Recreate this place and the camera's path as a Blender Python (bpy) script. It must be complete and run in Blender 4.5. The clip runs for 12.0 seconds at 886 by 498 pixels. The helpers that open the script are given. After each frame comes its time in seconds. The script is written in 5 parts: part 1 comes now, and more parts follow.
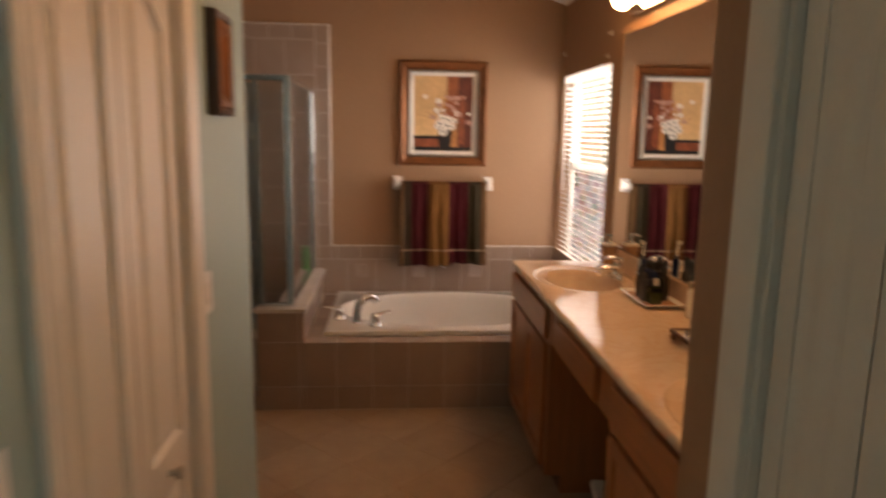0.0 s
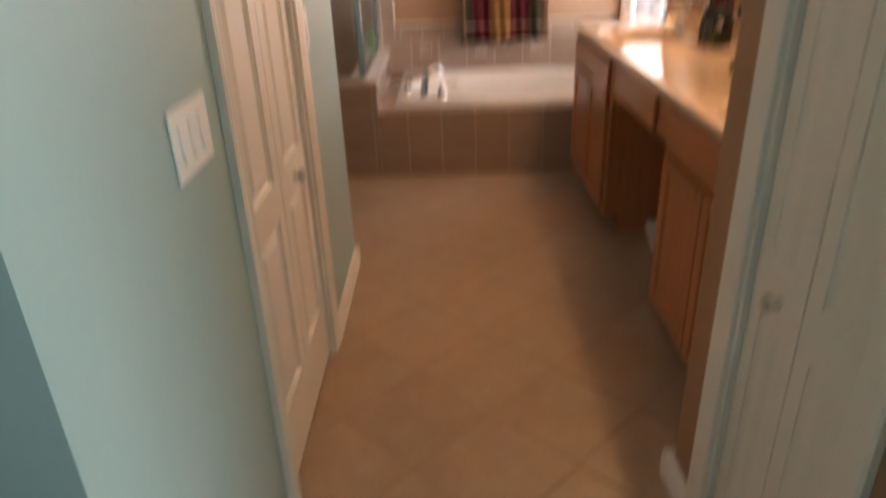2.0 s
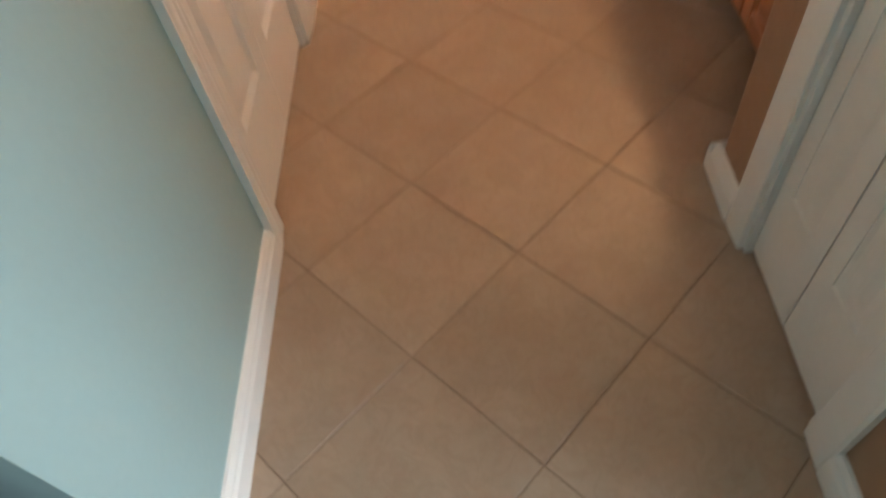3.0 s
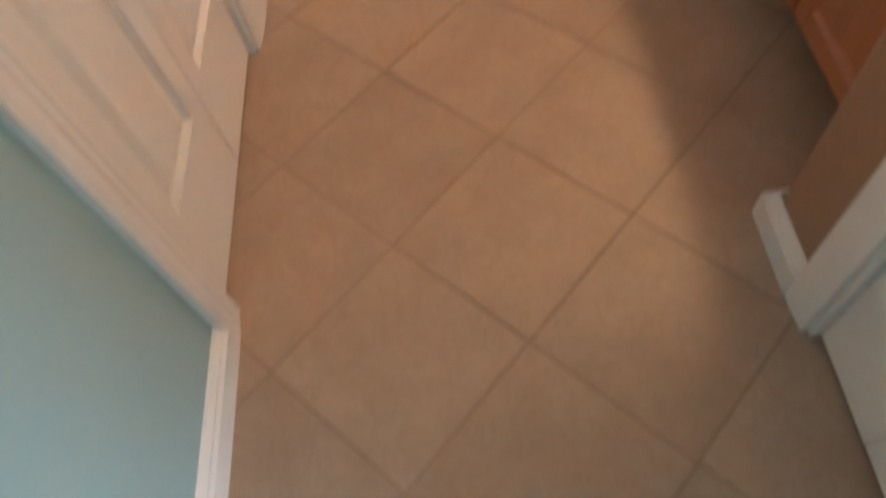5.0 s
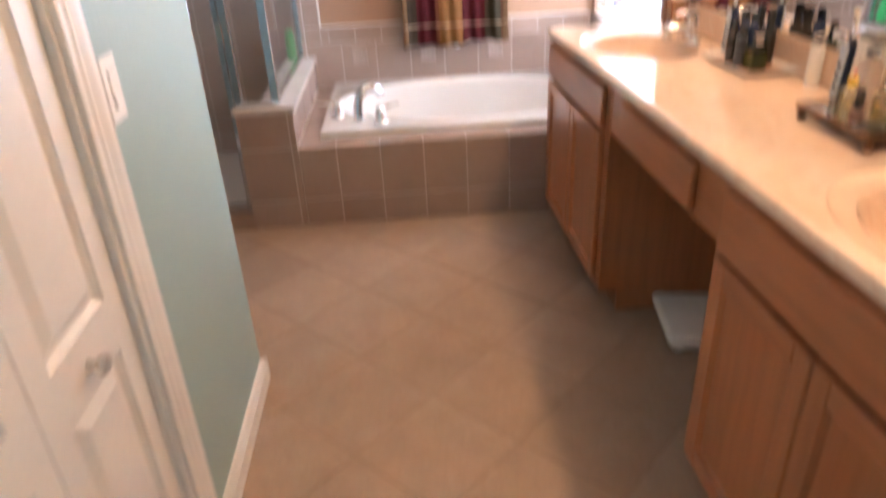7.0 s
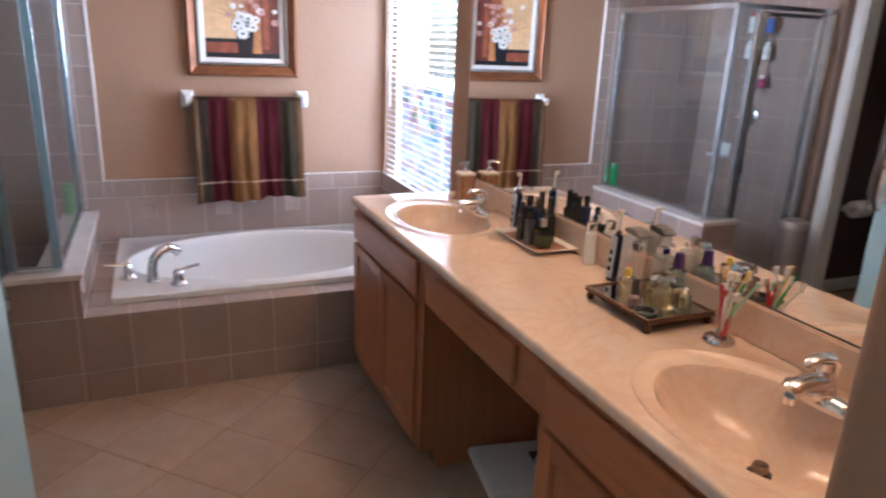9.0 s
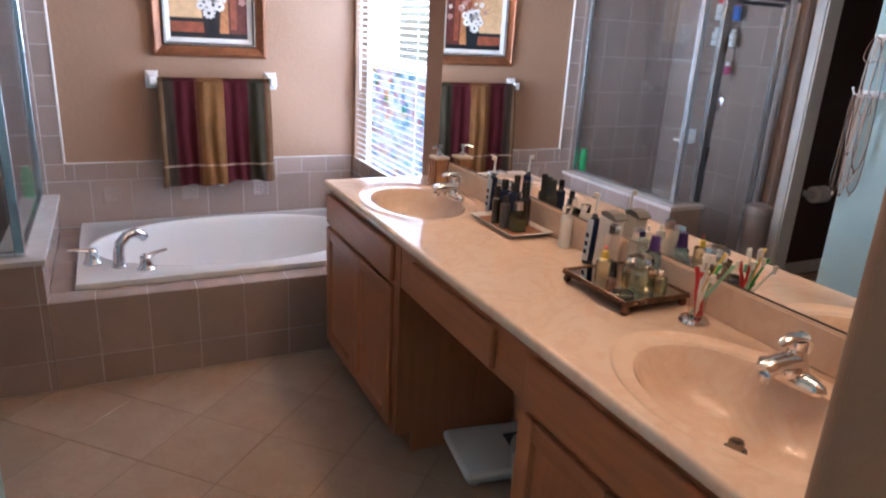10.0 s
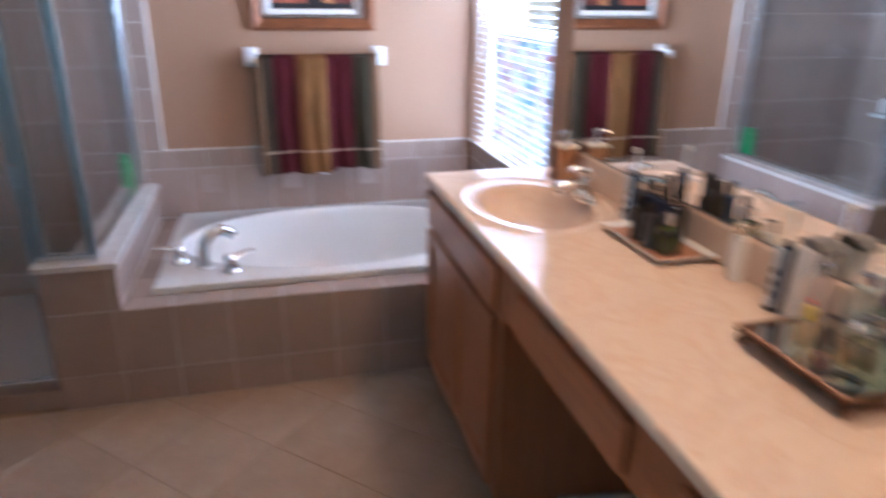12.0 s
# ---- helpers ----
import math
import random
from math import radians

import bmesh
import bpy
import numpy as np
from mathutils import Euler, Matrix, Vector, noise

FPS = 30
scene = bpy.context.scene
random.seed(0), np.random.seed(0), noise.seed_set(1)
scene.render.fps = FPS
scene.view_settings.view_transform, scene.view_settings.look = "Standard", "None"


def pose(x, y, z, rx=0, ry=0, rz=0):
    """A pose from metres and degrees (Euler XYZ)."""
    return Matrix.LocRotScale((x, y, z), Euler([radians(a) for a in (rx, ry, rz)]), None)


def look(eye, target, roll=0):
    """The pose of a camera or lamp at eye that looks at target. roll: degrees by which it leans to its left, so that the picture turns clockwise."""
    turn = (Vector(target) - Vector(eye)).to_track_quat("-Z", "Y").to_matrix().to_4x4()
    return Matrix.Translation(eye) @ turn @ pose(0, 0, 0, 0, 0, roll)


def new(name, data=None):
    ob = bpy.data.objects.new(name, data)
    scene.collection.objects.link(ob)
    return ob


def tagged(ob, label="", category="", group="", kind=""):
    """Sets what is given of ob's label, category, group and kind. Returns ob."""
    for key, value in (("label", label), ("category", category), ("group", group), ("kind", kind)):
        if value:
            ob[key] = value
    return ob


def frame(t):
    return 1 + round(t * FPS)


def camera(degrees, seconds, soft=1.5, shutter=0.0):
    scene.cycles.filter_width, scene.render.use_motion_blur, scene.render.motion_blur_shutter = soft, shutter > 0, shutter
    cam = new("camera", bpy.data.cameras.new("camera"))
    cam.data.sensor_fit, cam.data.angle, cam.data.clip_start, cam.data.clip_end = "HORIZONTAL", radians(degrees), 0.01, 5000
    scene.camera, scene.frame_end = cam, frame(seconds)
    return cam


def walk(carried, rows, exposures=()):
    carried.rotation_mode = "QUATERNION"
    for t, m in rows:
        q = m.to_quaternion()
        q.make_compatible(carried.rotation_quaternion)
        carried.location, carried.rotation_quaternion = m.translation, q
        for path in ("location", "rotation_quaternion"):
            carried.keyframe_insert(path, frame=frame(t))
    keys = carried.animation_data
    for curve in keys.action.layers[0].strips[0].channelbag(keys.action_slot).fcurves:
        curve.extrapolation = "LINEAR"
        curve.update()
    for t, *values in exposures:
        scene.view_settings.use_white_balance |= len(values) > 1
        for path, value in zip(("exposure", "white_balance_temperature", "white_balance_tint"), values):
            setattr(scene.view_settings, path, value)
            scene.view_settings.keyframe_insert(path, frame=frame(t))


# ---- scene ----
cam = camera(66.7, 12.0, soft=2.1, shutter=1.0)
PATH = [
    (0, (-0.031, -0.933, 1.556), (0.119, 1.032, 1.214), 1),
    (0.5, (-0.086, -1.124, 1.536), (-0.06, 0.855, 1.254), 0.9),
    (1, (-0.125, -1.317, 1.518), (-0.036, 0.657, 1.205), 0.6),
    (1.5, (-0.145, -1.301, 1.466), (-0.08, 0.624, 0.925), 1.2),
    (2, (-0.113, -1.255, 1.383), (-0.134, 0.548, 0.519), -2.1),
    (2.5, (-0.118, -1.063, 1.329), (-0.189, 0.42, -0.011), -6.2),
    (2.7, (-0.091, -0.994, 1.269), (-0.18, 0.363, -0.198), -7.6),
    (4.3, (-0.058, -0.632, 1.091), (-0.214, 0.259, -0.692), -13.4),
    (4.5, (-0.062, -0.587, 1.098), (-0.213, 0.294, -0.692), -14.1),
    (5, (-0.066, -0.486, 1.123), (-0.174, 0.521, -0.602), -12.3),
    (5.5, (-0.08, -0.403, 1.191), (-0.105, 0.765, -0.433), -8.8),
    (6, (-0.099, -0.395, 1.227), (-0.024, 1.069, -0.134), -4.9),
    (6.5, (-0.078, -0.37, 1.314), (0.055, 1.253, 0.153), -4),
    (7, (-0.036, -0.307, 1.378), (0.062, 1.466, 0.458), -2.8),
    (7.5, (0.015, -0.284, 1.441), (0.174, 1.595, 0.775), -0.3),
    (7.7, (0.012, -0.289, 1.46), (0.23, 1.597, 0.831), -0.3),
    (9.3, (-0.201, -0.265, 1.558), (0.624, 1.458, 0.967), 2.9),
    (9.5, (-0.201, -0.258, 1.548), (0.639, 1.453, 0.944), 3),
    (10, (-0.213, -0.258, 1.543), (0.639, 1.442, 0.923), 3.2),
    (10.5, (-0.19, -0.238, 1.525), (0.636, 1.448, 0.838), 2),
    (11, (-0.109, -0.139, 1.508), (0.668, 1.554, 0.778), 0.1),
    (11.5, (0.036, 0.032, 1.503), (0.768, 1.74, 0.763), 1),
    (12, (0.076, 0.231, 1.496), (0.541, 2.044, 0.791), 0.6),
]
# ---- exposure and lamp strengths ----
EXPOSURES = [(0.0, -1.18, 8300, 20), (0.5, -1.00, 8200, 19), (1.0, -0.88, 7850, 19), (1.5, -0.64, 7300, 17), (2.0, -0.28, 6900, 14), (2.5, 0.06, 6450, 13), (4.5, 0.32, 5950, 14), (5.5, 0.42, 5640, 12),
             (6.5, 0.58, 5450, 12), (7.5, 0.50, 5450, 10), (9.3, -0.26, 4790, 10), (10.3, -0.24, 4790, 9), (11.2, -0.08, 4650, 9), (12.0, -0.10, 4560, 9)]
WINDOW_W, BEDROOM_W, BULB = 690.0, 142.0, 92.0
walk(cam, [(t, look(eye, target, roll)) for t, eye, target, roll in PATH], EXPOSURES)

# ---- world and large lights ----
world = bpy.data.worlds.new("world")
scene.world = world
world.use_nodes = True
sky = world.node_tree.nodes.new("ShaderNodeTexSky")
sky.sky_type, sky.sun_disc = 'NISHITA', False
sky.sun_elevation, sky.sun_rotation = radians(42), radians(60)
world.node_tree.links.new(sky.outputs[0], world.node_tree.nodes["Background"].inputs[0])
world.node_tree.nodes["Background"].inputs[1].default_value = 0.12


def area_light(name, m, w, h, power, color):
    data = bpy.data.lights.new(name, 'AREA')
    data.shape, data.size, data.size_y, data.energy, data.color = 'RECTANGLE', w, h, power, color
    ob = new(name, data)
    ob.matrix_world = m
    return ob


# sky light in the bathroom window and in the bedroom's windows behind the walker
area_light("window_daylight", look((2.1, 4.15, 1.35), (0.0, 4.05, 1.35)), 3.8, 2.1, WINDOW_W, (0.93, 0.96, 1.0))
area_light("bedroom_daylight", look((3.45, -2.0, 1.40), (0.0, -1.4, 1.0)), 1.8, 1.6, BEDROOM_W, (0.84, 0.95, 1.0))

# ---- plan, metres ----
XL, XR, XM, YB = -0.545, 0.469, 1.152, 3.828     # hall left face, hall right face, mirror wall, back wall
YEND, YV, YD, YOPEN = 1.505, 0.150, 2.697, -0.67  # end of the left wall, vanity recess, tub front, bedroom
YRIGHT = -0.72                                  # end of the hall's right wall
XW = -1.43                                      # wall of the toilet room
ZC, ZDECK, YS, SLOPE = 0.876, 0.395, -3.4, 0.33


def ceiling_z(x):
    return 2.425 + (XM - x) * SLOPE


def mirror_x():
    """Face of the mirror wall."""
    return XM - 0.003


def along_mirror(y0, y1, front, back):
    """Outline of a thin slab that follows the mirror wall."""
    return [(mirror_x() - d, y) for y, d in ((y0, front), (y1, front), (y1, back), (y0, back))]


# ---- materials ----
def nodes_of(name):
    m = bpy.data.materials.new(name)
    m.use_nodes = True
    nt = m.node_tree
    return m, nt, nt.nodes["Principled BSDF"]


def ramp(nt, fac, stops, mode='LINEAR'):
    r = nt.nodes.new("ShaderNodeValToRGB")
    r.color_ramp.interpolation = mode
    els = r.color_ramp.elements
    while len(els) < len(stops):
        els.new(0.5)
    for e, (p, c) in zip(els, stops):
        e.position, e.color = p, (*c, 1)
    nt.links.new(fac, r.inputs[0])
    return r.outputs[0]


def noise_tex(nt, scale, detail=4, rough=0.55, stretch=None, space="Object"):
    tc = nt.nodes.new("ShaderNodeTexCoord")
    n = nt.nodes.new("ShaderNodeTexNoise")
    n.inputs["Scale"].default_value, n.inputs["Detail"].default_value, n.inputs["Roughness"].default_value = scale, detail, rough
    src = tc.outputs[space]
    if stretch:
        mp = nt.nodes.new("ShaderNodeMapping")
        mp.inputs["Scale"].default_value = stretch
        nt.links.new(src, mp.inputs[0])
        src = mp.outputs[0]
    nt.links.new(src, n.inputs["Vector"])
    return n.outputs[0]


def mixc(nt, fac, a, b, mode='MIX'):
    n = nt.nodes.new("ShaderNodeMix")
    n.data_type, n.blend_type = 'RGBA', mode
    for sock, v in ((n.inputs[0], fac), (n.inputs[6], a), (n.inputs[7], b)):
        if isinstance(v, (int, float)):
            sock.default_value = v
        elif isinstance(v, tuple):
            sock.default_value = (*v, 1)
        else:
            nt.links.new(v, sock)
    return n.outputs[2]


def bumped(nt, bsdf, height, strength, dist=0.002):
    b = nt.nodes.new("ShaderNodeBump")
    b.inputs["Strength"].default_value, b.inputs["Distance"].default_value = strength, dist
    nt.links.new(height, b.inputs["Height"])
    nt.links.new(b.outputs[0], bsdf.inputs["Normal"])


def scaled(c, k):
    return tuple(min(1, v * k) for v in c)


def surface(name, col, rough=0.5, metal=0.0, var=0.12, big=1.3, fine=40, bump=0.1, bdist=0.001, coat=0.0, vary=0.0, spec=0.5):
    """Plain surface with variation at two scales, fine relief and a worn gloss."""
    m, nt, b = nodes_of(name)
    n1, n2 = noise_tex(nt, big, 3), noise_tex(nt, fine, 5)
    c = ramp(nt, n1, [(0.3, scaled(col, 1 - var)), (0.7, scaled(col, 1 + var))])
    c = mixc(nt, 0.35, c, ramp(nt, n2, [(0.3, scaled(col, 1 - 1.5 * var)), (0.7, scaled(col, 1 + var))]))
    if vary:
        oi = nt.nodes.new("ShaderNodeObjectInfo")
        c = mixc(nt, 1.0, c, ramp(nt, oi.outputs["Random"], [(0, (1 - vary,) * 3), (1, (1.0, 1.0, 1.0))]), 'MULTIPLY')
    nt.links.new(c, b.inputs["Base Color"])
    r = nt.nodes.new("ShaderNodeMapRange")
    nt.links.new(n1, r.inputs[0])
    r.inputs[3].default_value, r.inputs[4].default_value = max(0.0, rough - min(0.07, rough * 0.4)), min(1, rough + min(0.07, rough * 0.4))
    nt.links.new(r.outputs[0], b.inputs["Roughness"])
    b.inputs["Metallic"].default_value = metal
    b.inputs["Coat Weight"].default_value = coat
    b.inputs["Specular IOR Level"].default_value = spec
    if bump:
        bumped(nt, b, n2, bump, bdist)
    return m


def wood(name, col, rough=0.35, along="Z"):
    m, nt, b = nodes_of(name)
    st = {"Z": (14, 14, 0.9), "Y": (14, 0.9, 14), "X": (0.9, 14, 14)}[along]
    g = noise_tex(nt, 3.0, 8, 0.65, st)
    broad = noise_tex(nt, 1.6, 3)
    c = ramp(nt, g, [(0.3, scaled(col, 0.72)), (0.5, col), (0.72, scaled(col, 1.22))])
    c = mixc(nt, 0.4, c, ramp(nt, broad, [(0.3, scaled(col, 0.85)), (0.7, scaled(col, 1.15))]))
    oi = nt.nodes.new("ShaderNodeObjectInfo")
    c = mixc(nt, 1.0, c, ramp(nt, oi.outputs["Random"], [(0, (0.9, 0.9, 0.9)), (1, (1.0, 1.0, 1.0))]), 'MULTIPLY')
    nt.links.new(c, b.inputs["Base Color"])
    b.inputs["Roughness"].default_value = rough
    b.inputs["Coat Weight"].default_value = 0.15
    bumped(nt, b, g, 0.12, 0.0006)
    return m


def tile_stone(name, base, pale, dark, rough, scale, vein=0.45):
    """Mottled ceramic with faint veins; each piece is shifted by its own random."""
    m, nt, b = nodes_of(name)
    tc = nt.nodes.new("ShaderNodeTexCoord")
    oi = nt.nodes.new("ShaderNodeObjectInfo")
    add = nt.nodes.new("ShaderNodeVectorMath")
    sc = nt.nodes.new("ShaderNodeVectorMath")
    sc.operation = 'SCALE'
    comb = nt.nodes.new("ShaderNodeCombineXYZ")
    for i in range(3):
        nt.links.new(oi.outputs["Random"], comb.inputs[i])
    sc.inputs[3].default_value = 37.0
    nt.links.new(comb.outputs[0], sc.inputs[0])
    nt.links.new(tc.outputs["Object"], add.inputs[0])
    nt.links.new(sc.outputs[0], add.inputs[1])

    def nz(s, d, r, dist=0.0):
        n = nt.nodes.new("ShaderNodeTexNoise")
        n.inputs["Scale"].default_value, n.inputs["Detail"].default_value, n.inputs["Roughness"].default_value = s, d, r
        n.inputs["Distortion"].default_value = dist
        nt.links.new(add.outputs[0], n.inputs["Vector"])
        return n.outputs[0]
    n1, n2, n3 = nz(scale, 5, 0.6), nz(scale * 2.2, 7, 0.6, 1.2), nz(scale * 14, 4, 0.6)
    c = ramp(nt, n1, [(0.32, base), (0.68, pale)])
    c = mixc(nt, ramp(nt, n2, [(0.44, (0, 0, 0)), (0.5, (vein, vein, vein)), (0.56, (0, 0, 0))]), c, dark)
    c = mixc(nt, 0.16, c, ramp(nt, n3, [(0.3, dark), (0.7, pale)]))
    c = mixc(nt, 1.0, c, ramp(nt, oi.outputs["Random"], [(0, (0.9, 0.89, 0.88)), (1, (1, 1, 1))]), 'MULTIPLY')
    nt.links.new(c, b.inputs["Base Color"])
    rr = nt.nodes.new("ShaderNodeMapRange")
    nt.links.new(n1, rr.inputs[0])
    rr.inputs[3].default_value, rr.inputs[4].default_value = rough - 0.06, rough + 0.08
    nt.links.new(rr.outputs[0], b.inputs["Roughness"])
    bumped(nt, b, n3, 0.15, 0.0006)
    return m


def clear_glass(name, tint, gloss=0.08, body=0.0, body_col=(0.8, 0.8, 0.8)):
    """Thin glass: light goes through with a tint, the face reflects by Fresnel."""
    m = bpy.data.materials.new(name)
    m.use_nodes = True
    nt = m.node_tree
    nt.nodes.remove(nt.nodes["Principled BSDF"])
    out = nt.nodes["Material Output"]
    tr, gl, fr, mx = (nt.nodes.new("ShaderNode" + k) for k in ("BsdfTransparent", "BsdfGlossy", "LayerWeight", "MixShader"))
    tr.inputs[0].default_value = (*tint, 1)
    gl.inputs["Roughness"].default_value = gloss
    fr.inputs[0].default_value = 0.5
    first = tr.outputs[0]
    if body:
        df, m2 = nt.nodes.new("ShaderNodeBsdfDiffuse"), nt.nodes.new("ShaderNodeMixShader")
        df.inputs[0].default_value = (*body_col, 1)
        n = noise_tex(nt, 3.0, 4)
        mr = nt.nodes.new("ShaderNodeMapRange")
        nt.links.new(n, mr.inputs[0])
        mr.inputs[3].default_value, mr.inputs[4].default_value = body * 0.7, body * 1.3
        nt.links.new(mr.outputs[0], m2.inputs[0])
        nt.links.new(tr.outputs[0], m2.inputs[1])
        nt.links.new(df.outputs[0], m2.inputs[2])
        first = m2.outputs[0]
    nt.links.new(ramp(nt, fr.outputs[1], [(0.0, (0.06,) * 3), (0.5, (0.075,) * 3), (0.75, (0.13,) * 3), (0.9, (0.35,) * 3), (1.0, (0.9,) * 3)]), mx.inputs[0])
    nt.links.new(first, mx.inputs[1])
    nt.links.new(gl.outputs[0], mx.inputs[2])
    nt.links.new(mx.outputs[0], out.inputs[0])
    return m


def bottle_glass(name, tint, rough=0.0, ior=1.45):
    """Thick bottle glass that bends the light."""
    m = bpy.data.materials.new(name)
    m.use_nodes = True
    nt = m.node_tree
    nt.nodes.remove(nt.nodes["Principled BSDF"])
    gl = nt.nodes.new("ShaderNodeBsdfGlass")
    gl.inputs["Color"].default_value, gl.inputs["Roughness"].default_value, gl.inputs["IOR"].default_value = (*tint, 1), rough, ior
    nt.links.new(gl.outputs[0], nt.nodes["Material Output"].inputs[0])
    return m


def glow(name, col, strength):
    m, nt, b = nodes_of(name)
    b.inputs["Base Color"].default_value = (*col, 1)
    b.inputs["Emission Color"].default_value = (*col, 1)
    b.inputs["Emission Strength"].default_value = strength
    return m


M_BROWN = surface("brown_wall_paint", (0.345, 0.205, 0.122), 0.5, var=0.05, big=0.9, fine=48, bump=0.6, bdist=0.003)
M_SAGE = surface("sage_wall_paint", (0.33, 0.45, 0.44), 0.5, var=0.04, big=0.9, fine=75, bump=0.3, bdist=0.002)
# even brown for the toilet room, far darker than the other brown walls
M_DARK = surface("dark_brown_wall", (0.10, 0.06, 0.045), 0.6, var=0.06, bump=0.3)
M_CEIL = surface("ceiling_paint", (0.78, 0.77, 0.74), 0.8, var=0.03, fine=60, bump=0.5, bdist=0.003)
M_TRIM = surface("white_trim_paint", (0.80, 0.78, 0.74), 0.32, var=0.04, fine=25, bump=0.08)
M_DOOR = surface("white_door_paint", (0.80, 0.77, 0.72), 0.38, var=0.04, fine=60, bump=0.15)
M_GROUT = surface("floor_grout", (0.265, 0.185, 0.128), 0.9, var=0.15, fine=90, bump=0.4)
M_WGROUT = surface("wall_grout", (0.53, 0.46, 0.40), 0.85, var=0.08, fine=90, bump=0.3)
M_FLOOR = tile_stone("floor_tile", (0.385, 0.275, 0.195), (0.45, 0.335, 0.245), (0.315, 0.215, 0.148), 0.36, 6.5, 0.3)
M_WTILE = tile_stone("wall_tile", (0.335, 0.25, 0.207), (0.38, 0.29, 0.243), (0.30, 0.22, 0.18), 0.20, 4.0, 0.15)
M_MOTIF = tile_stone("embossed_relief", (0.385, 0.295, 0.245), (0.44, 0.345, 0.295), (0.31, 0.23, 0.19), 0.3, 30.0, 0.5)
M_EDGE = surface("pale_caulk", (0.74, 0.69, 0.63), 0.35, var=0.05, fine=60, bump=0.05)
M_WTILE_PALE = tile_stone("pale_marble_cap", (0.62, 0.55, 0.50), (0.70, 0.63, 0.58), (0.52, 0.44, 0.39), 0.2, 5.0)
M_WOOD = wood("cabinet_maple", (0.395, 0.152, 0.060), 0.36, "Z")
M_WOODH = wood("cabinet_maple_level", (0.395, 0.152, 0.060), 0.36, "Y")
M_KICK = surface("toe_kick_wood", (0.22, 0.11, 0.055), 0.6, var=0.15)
M_MARBLE = tile_stone("cultured_marble", (0.83, 0.66, 0.52), (0.88, 0.74, 0.61), (0.73, 0.47, 0.31), 0.095, 2.6, 0.36)
M_MARBLE.node_tree.nodes["Principled BSDF"].inputs["Specular IOR Level"].default_value = 0.36
M_TUB = surface("tub_acrylic", (0.68, 0.645, 0.605), 0.12, var=0.02, fine=4, bump=0.0, coat=0.4)
M_CHROME = surface("chrome", (0.80, 0.81, 0.83), 0.06, 1.0, var=0.03, bump=0.0)
M_ALU = surface("bright_aluminium", (0.66, 0.70, 0.72), 0.24, 1.0, var=0.05, bump=0.0)
M_NICKEL = surface("satin_nickel", (0.62, 0.58, 0.53), 0.4, 0.8, var=0.05, bump=0.0)
M_MIRROR = surface("mirror_silver", (0.92, 0.935, 0.93), 0.0, 1.0, var=0.0, bump=0.0)
M_GLASS = clear_glass("shower_glass", (0.93, 0.94, 0.935), 0.02, 0.015, (0.72, 0.74, 0.72))
M_DOORGLASS = clear_glass("shower_door_glass", (0.965, 0.975, 0.97), 0.02, 0.03, (0.75, 0.78, 0.78))
M_PANE = clear_glass("window_glass", (0.95, 0.97, 0.97), 0.02)
M_BLIND = surface("blind_vinyl", (0.82, 0.80, 0.76), 0.4, var=0.03, bump=0.05)
M_BLIND.node_tree.nodes["Principled BSDF"].inputs["Transmission Weight"].default_value = 0.0
tl_mix, tl_node = M_BLIND.node_tree.nodes.new("ShaderNodeMixShader"), M_BLIND.node_tree.nodes.new("ShaderNodeBsdfTranslucent")
tl_node.inputs[0].default_value, tl_mix.inputs[0].default_value = (0.99, 0.98, 0.97, 1), 0.95
M_BLIND.node_tree.links.new(M_BLIND.node_tree.nodes["Principled BSDF"].outputs[0], tl_mix.inputs[1])
M_BLIND.node_tree.links.new(tl_node.outputs[0], tl_mix.inputs[2])
M_BLIND.node_tree.links.new(tl_mix.outputs[0], M_BLIND.node_tree.nodes["Material Output"].inputs[0])
M_CARPET = surface("beige_carpet", (0.36, 0.29, 0.22), 0.95, var=0.15, fine=220, bump=0.8, bdist=0.004, spec=0.1)
M_PLASTIC = surface("white_plastic", (0.82, 0.81, 0.78), 0.35, var=0.03, bump=0.03)
M_CERAMIC = surface("white_ceramic", (0.84, 0.82, 0.79), 0.12, var=0.02, bump=0.0, coat=0.3)
M_BULB = glow("lit_bulb", (1.0, 0.57, 0.27), BULB)
M_STOPPER = surface("drain_bronze", (0.34, 0.29, 0.25), 0.22, 0.9, var=0.1, bump=0.0)
M_BRONZE = surface("bronze_frame", (0.25, 0.095, 0.038), 0.30, 0.45, var=0.3, big=9, fine=60, bump=0.25)
M_BLACKW = surface("dark_frame_wood", (0.045, 0.03, 0.028), 0.35, var=0.25, bump=0.1)


# ---- helpers for meshes ----
def mesh_ob(name, bm, mat, parent=None, label="", smooth=False):
    me = bpy.data.meshes.new(name)
    bm.to_mesh(me)
    bm.free()
    for m in (mat if isinstance(mat, (list, tuple)) else [mat]):
        me.materials.append(m)
    if smooth:
        me.polygons.foreach_set("use_smooth", [True] * len(me.polygons))
        try:
            me.set_sharp_from_angle(angle=radians(35))
        except Exception:
            pass
    ob = new(name, me)
    if parent:
        ob.parent = parent
    if label:
        tagged(ob, label)
    return ob


def part(name, bm, mat, parent, label="", smooth=False):
    return mesh_ob(name, bm, mat, parent, label, smooth)


def thing(name, at, label, category, group="", kind=""):
    e = new(name)
    e.empty_display_size = 0.05
    e.matrix_basis = at if isinstance(at, Matrix) else pose(*at)
    return tagged(e, label, category, group, kind)


